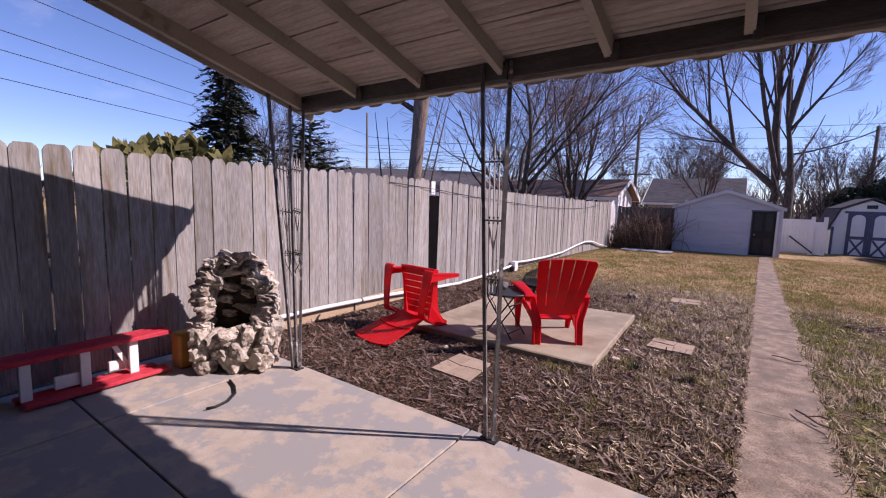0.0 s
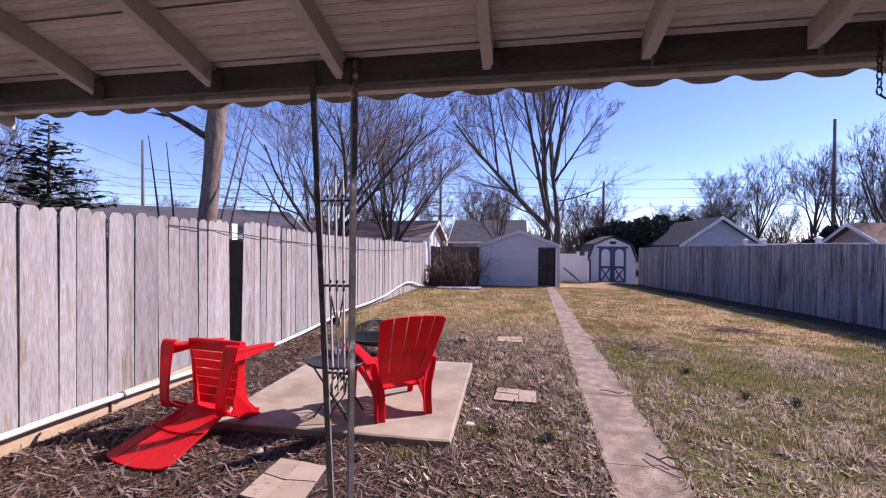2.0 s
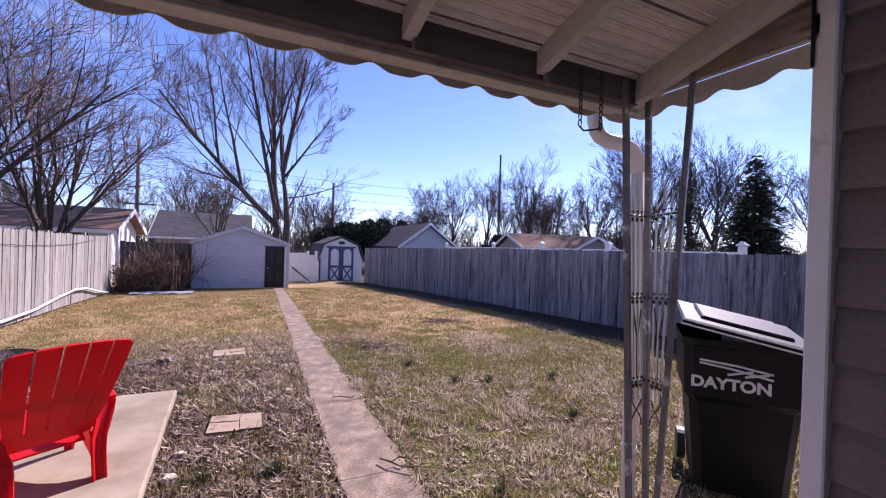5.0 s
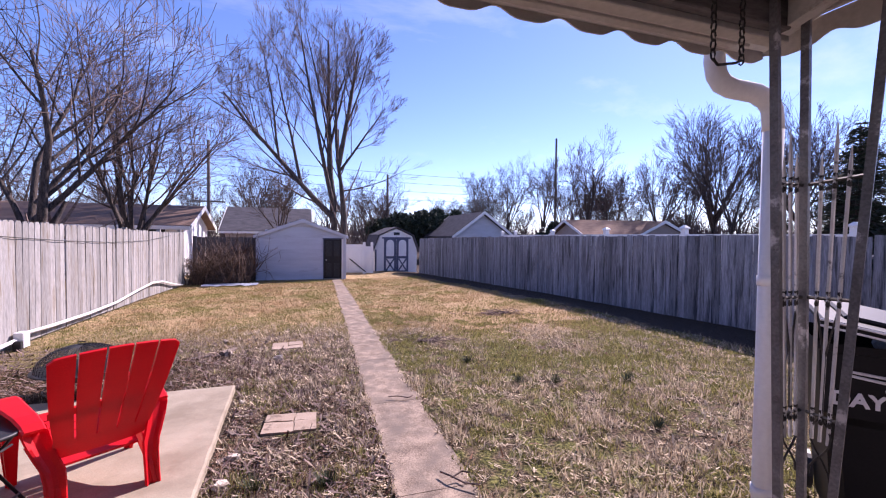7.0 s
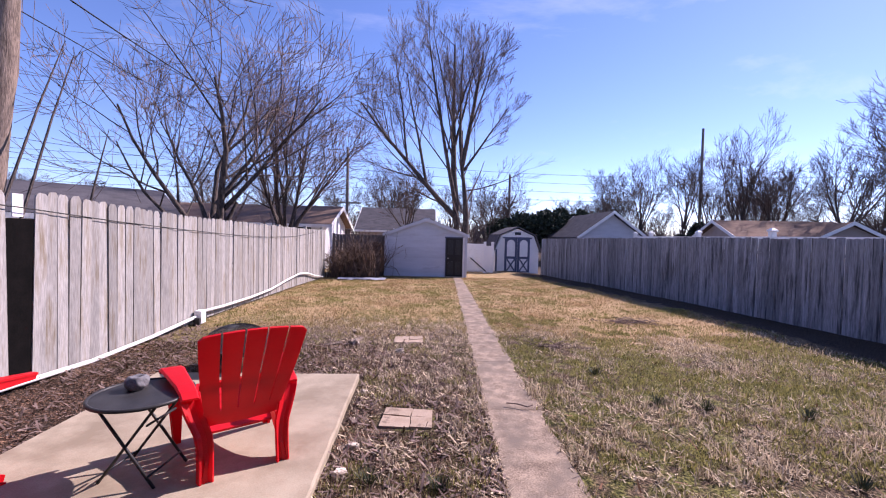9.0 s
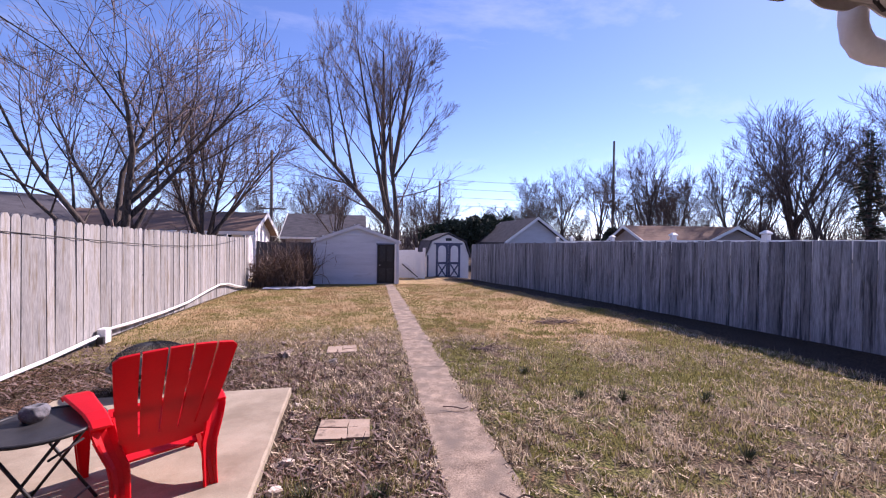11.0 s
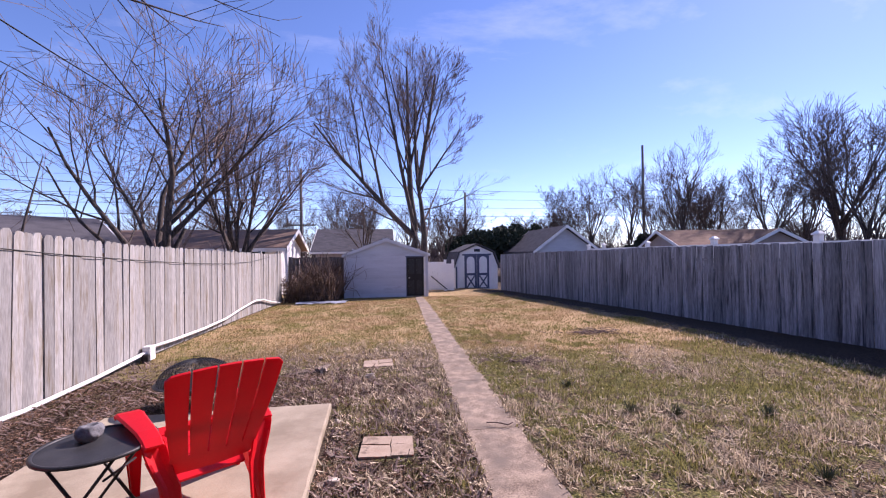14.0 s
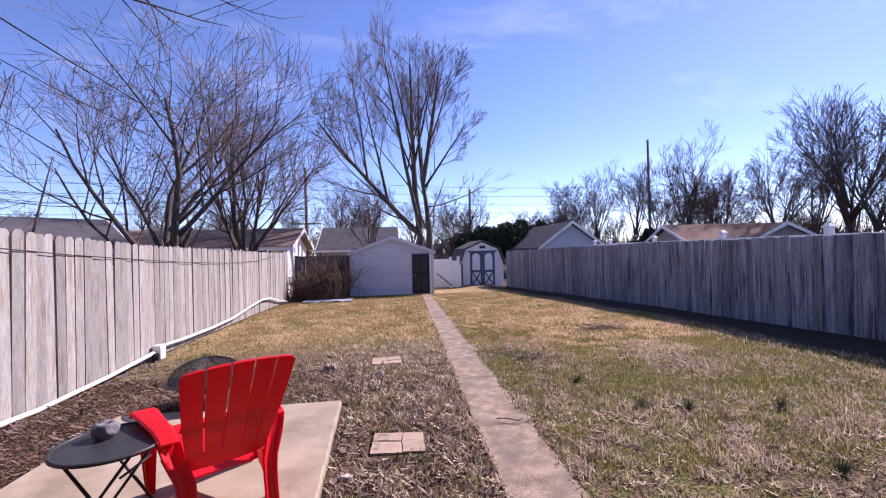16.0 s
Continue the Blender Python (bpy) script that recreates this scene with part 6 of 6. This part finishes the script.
# ---------- ground cover ----------
def blades(name, n, x0, x1, y0, y1, mat, label, h, w, seed, keep, lean=0.6, clump=0):
    r = np.random.RandomState(seed)
    x, y = r.uniform(x0, x1, n), r.uniform(y0, y1, n)
    if clump:
        # blades gathered round fewer roots
        m = n // clump
        x = np.repeat(x[:m], clump) + r.normal(0, 0.034, m * clump)
        y = np.repeat(y[:m], clump) + r.normal(0, 0.034, m * clump)
    k = keep(x, y, r)
    x, y = x[k], y[k]
    n = len(x)
    z = np.array([gz(a, b) for a, b in zip(x, y)]) - 0.004
    yaw = r.uniform(0, 6.283, n)
    H, W, T = h * r.uniform(0.4, 1.4, n), w * r.uniform(0.6, 1.4, n), np.minimum(np.abs(r.normal(0, lean, n)), 1.5)
    a2 = r.uniform(0, 6.283, n)
    tx, ty, tz = np.cos(a2) * np.sin(T) * H, np.sin(a2) * np.sin(T) * H, np.cos(T) * H
    c, s = np.cos(yaw) * W / 2, np.sin(yaw) * W / 2
    co = np.stack([np.stack([x - c, y - s, z], 1), np.stack([x + c, y + s, z], 1), np.stack([x + tx, y + ty, z + np.maximum(tz, 0.006)], 1)], 1).reshape(-1, 3)
    me = bpy.data.meshes.new(name)
    me.vertices.add(3 * n), me.loops.add(3 * n), me.polygons.add(n)
    me.vertices.foreach_set("co", co.ravel())
    me.loops.foreach_set("vertex_index", np.arange(3 * n))
    me.polygons.foreach_set("loop_start", np.arange(0, 3 * n, 3))
    me.update()
    put(name, me, mat, None, label, category="grass", kind="stuff")


def patchy(x, y, s, seed):
    return np.array([noise.noise((a * s, b * s, seed)) for a, b in zip(x, y)])


def off_path(x, y):
    xl = 0.54 + 0.0387 * np.maximum(0, y - 2.4)
    return (x < xl + 0.02) | (x > xl + 0.50 - 0.012 * (y - 2.4))


def off_pads(x, y):
    pad = (x > -2.76) & (x < -0.56) & (y > 3.82) & (y < 6.14)
    st = ((np.abs(x + 1.58) < 0.26) & (np.abs(y - 3.18) < 0.27)) | ((np.abs(x + 0.05) < 0.25) & (np.abs(y - 5.12) < 0.24)) | ((np.abs(x + 0.15) < 0.25) & (np.abs(y - 7.9) < 0.24))
    return ~pad & ~st


def right_side(x, y):
    # grass stops about where the grey fence's shadow begins
    return x < 6.0 - 0.145 * (y - 8) + 0.18 * np.sin(2.3 * y) * np.sin(0.9 * y + 1)


blades("green_grass", 430000, 0.8, 8.2, 2.32, 11, GRASSM, "patchy green winter grass", 0.040, 0.009, 1, lambda x, y, r: off_path(x, y) & right_side(x, y) & (0.8 * patchy(x, y, 0.9, 4.0) + 0.9 * patchy(x, y, 3.2, 7.0) + 0.03 * (y - 4.0) + 0.12 * (x - 2.7) - 1.3 * np.exp(-((x - 4.4) ** 2 / 4.0 + (y - 9.8) ** 2 / 3.5)) > -0.09), 1.2, 14)
blades("dead_grass", 165000, 0.8, 7.4, 2.32, 8.5, STRAWM, "matted straw-coloured dead grass", 0.085, 0.0095, 2, lambda x, y, r: off_path(x, y) & right_side(x, y) & (patchy(x, y, 0.9, 4.0) + 0.05 * (y - 5) + r.normal(0, 0.15, len(x)) < 0.2) & (0.8 * patchy(x, y, 1.8, 8.0) + patchy(x, y, 5.5, 1.0) + 0.4 * patchy(x, y, 15.0, 3.0) > 0.10), 2.2, 5)
blades("far_grass", 260000, -3.8, 7.5, 8, 18.8, TANGRASSM, "short tan and olive winter lawn", 0.045, 0.012, 3, lambda x, y, r: off_path(x, y) & right_side(x, y) & (patchy(x, y, 1.5, 6.0) + r.normal(0, 0.4, len(x)) > -0.3), 0.9, 4)
blades("bed_straw", 110000, -3.7, 0.9, 2.8, 9.5, STRAWM, "matted dead grass beside the garden path", 0.075, 0.007, 4, lambda x, y, r: off_path(x, y) & off_pads(x, y) & (patchy(x, y, 1.1, 9.0) + 0.5 * (x + 0.5) + 0.16 * (y - 6) + r.normal(0, 0.2, len(x)) > -0.30) & (patchy(x, y, 5.5, 5.0) + 0.5 * patchy(x, y, 14.0, 2.0) > -0.05), 2.2, 5)
blades("bed_weeds", 26000, -1.0, 0.8, 2.8, 7.5, GRASSM, "sparse green weeds beside the path", 0.06, 0.007, 5, lambda x, y, r: off_path(x, y) & off_pads(x, y) & (patchy(x, y, 1.6, 2.0) + 0.5 * patchy(x, y, 6.0, 2.5) > 0.22), 0.7, 12)
leaf_litter("mulch", 150000, -3.98, 0.75, 2.26, 7.6, LITTERM, "brown bark mulch with pale straw and leaf bits", 0.022, 6, None, lambda x, y, r: off_path(x, y) & off_pads(x, y) & (0.45 * (x - 0.2) + 0.2 * (y - 6.5) + r.normal(0, 0.3, len(x)) < 0.1), 0.35)
leaf_litter("lawn_debris", 52000, 0.85, 7.3, 2.27, 8.5, STRAWM, "dry leaf crumbs strewn through the thin lawn", 0.045, 9, None, lambda x, y, r: off_path(x, y) & right_side(x, y) & (patchy(x, y, 0.9, 4.0) + 0.05 * (y - 5) + r.normal(0, 0.25, len(x)) < 0.15) & (patchy(x, y, 4.5, 12.0) + 0.4 * patchy(x, y, 13.0, 2.0) > -0.05), 0.5)
leaf_litter("bed_chaff", 36000, -1.6, 0.8, 2.3, 9.0, STRAWM, "pale dry straw and leaf bits beside the path", 0.05, 19, None, lambda x, y, r: off_path(x, y) & off_pads(x, y) & (0.9 * (x - 0.3) + 0.1 * (y - 4) + 0.8 * patchy(x, y, 2.2, 5.0) + r.normal(0, 0.35, len(x)) > -0.45) & (patchy(x, y, 4.5, 11.0) + 0.5 * patchy(x, y, 12.0, 2.0) > -0.02), 0.5)
leaf_litter("dry_twigs", 9000, -3.98, 0.7, 2.27, 8.6, TWIG, "thin dry twigs strewn on the mulch", 0.08, 7, None, lambda x, y, r: off_path(x, y) & off_pads(x, y), 0.3)
leaf_litter("fallen_leaves", 900, 0.8, 6.0, 2.6, 9, surface("brown_leaves", (0.13, 0.06, 0.03), (0.22, 0.11, 0.06), 4, 30, 0.8, 0.0, island=0.3), "scattered brown fallen leaves", 0.06, 8, None, lambda x, y, r: off_path(x, y), 0.4)


def tuft(x, y, h, seed):
    r = random.Random(seed)
    v, f = [], []
    for i in range(70):
        a, q = r.uniform(0, 6.283), r.uniform(0, 0.05)
        p = Vector((x + q * math.cos(a), y + q * math.sin(a), gz(x, y)))
        e = p + Vector((math.cos(a) * r.uniform(0.02, 0.10), math.sin(a) * r.uniform(0.02, 0.10), h * r.uniform(0.5, 1)))
        b = len(v)
        s = Vector((-math.sin(a), math.cos(a), 0)) * 0.004
        v += [tuple(p - s), tuple(p + s), tuple(e)]
        f += [(b, b + 1, b + 2)]
    put("grass_tuft", mesh_of("grass_tuft", v, f), surface("blue_green_blades", (0.04, 0.055, 0.03), (0.09, 0.11, 0.06), 3, 20, 0.8, 0.0, island=0.3) if "tuft" not in bpy.data.objects else None, None, "clump of long blue-green grass", category="grass tuft", group="grass tufts")


for i, (x, y) in enumerate(((2.99, 4.15), (2.75, 5.35), (2.35, 5.5), (1.6, 3.3), (3.6, 5.2), (0.2, 4.1), (-0.25, 4.2), (2.1, 6.4))):
    tuft(x, y, 0.11, 50 + i)


def twig_pile(x, y, n, spread, seed, label):
    r = random.Random(seed)
    v, f = [], []
    for i in range(n):
        px, py = x + r.gauss(0, spread), y + r.gauss(0, spread * 0.45)
        a, ln = r.uniform(0, 6.283), r.uniform(0.15, 0.5)
        z = gz(px, py) + 0.02
        rings(v, f, [(px, py, z), (px + math.cos(a) * ln / 2, py + math.sin(a) * ln / 2, z + r.uniform(0, 0.06)), (px + math.cos(a + 0.3) * ln, py + math.sin(a + 0.3) * ln, z + r.uniform(0, 0.04))], [0.006, 0.005, 0.002], 4, False)
    put("twig_pile", mesh_of("twig_pile", v, f), TWIG, None, label, category="twigs", kind="stuff")


twig_pile(4.1, 9.5, 60, 0.3, 61, "small heap of dark twigs on the lawn")
twig_pile(1.9, 7.6, 30, 0.16, 62, "dark matted twigs on the lawn")


def path_twig(pts, label):
    tube("fallen_twig", [(x, y, gz(x, y) + 0.042 + dz) for x, y, dz in pts], 0.006, TWIG, None, label, n=5, category="twig")


path_twig(((0.86, 5.40, 0), (0.95, 5.37, 0.004), (1.04, 5.31, 0.0), (1.09, 5.33, 0.01)), "thin dark twig lying on the garden path")
path_twig(((0.93, 3.95, 0), (0.98, 3.86, 0.01), (1.04, 3.78, 0.0), (1.12, 3.72, 0.01)), "forked twig lying on the garden path")
path_twig(((0.98, 3.86, 0.0), (1.06, 3.88, 0.02), (1.1, 3.83, 0.03)), "thin forked twig lying on the garden path")
BROWN_ROCK = surface("brown_rock", (0.12, 0.07, 0.055), (0.26, 0.17, 0.14), 12, 60, 0.9, 0.6, 0.005)
for i, (x, y, s) in enumerate(((-0.42, 4.62, 0.07), (-0.45, 4.25, 0.08), (-0.5, 5.7, 0.07), (-0.25, 7.2, 0.1), (-2.0, 3.5, 0.05), (-0.9, 7.6, 0.1))):
    put("rock", STONES[i % 7], BROWN_ROCK, None, "small reddish brown rock in the bed", m=Matrix.LocRotScale((x, y, gz(x, y) + s * 0.2), Euler((0.2 * i, 0.1, i)), (s * 1.3, s, s * 0.8)), category="rock", group="small rocks")


def wood_scrap(x, y, ln, w, yaw, tilt):
    """A split piece of old log, half sunk in the mulch."""
    bm = bmesh.new()
    n, r = 7, random.Random(int(100 * (x + y)))
    prev = None
    for k in range(4):
        ring = []
        for a in range(n):
            q = 2 * math.pi * a / n
            d = w * (0.8 + 0.35 * r.random())
            ring.append(bm.verts.new((-ln / 2 + ln * k / 3 + r.uniform(-0.01, 0.01), math.cos(q) * d, math.sin(q) * d * 0.6)))
        if prev:
            for a in range(n):
                b = (a + 1) % n
                bm.faces.new((prev[a], prev[b], ring[b], ring[a]))
        else:
            bm.faces.new(ring[::-1])
        prev = ring
    bm.faces.new(prev)
    put("wood_scrap", finish(bm, "wood_scrap"), BARK_SUN, None, "split grey-brown piece of log in the mulch bed", m=pose(x, y, gz(x, y) + w * 0.35, 0, tilt, yaw), category="wood scrap", group="wood scraps")


for x, y, ln, w, yaw, tilt in ((-0.92, 7.75, 0.34, 0.05, 68, 4), (-1.22, 7.55, 0.26, 0.04, 20, -6), (-1.05, 8.35, 0.20, 0.035, 110, 3), (-0.48, 4.62, 0.13, 0.03, 40, 5), (-0.5, 5.05, 0.12, 0.03, 120, 0)):
    wood_scrap(x, y, ln, w, yaw, tilt)
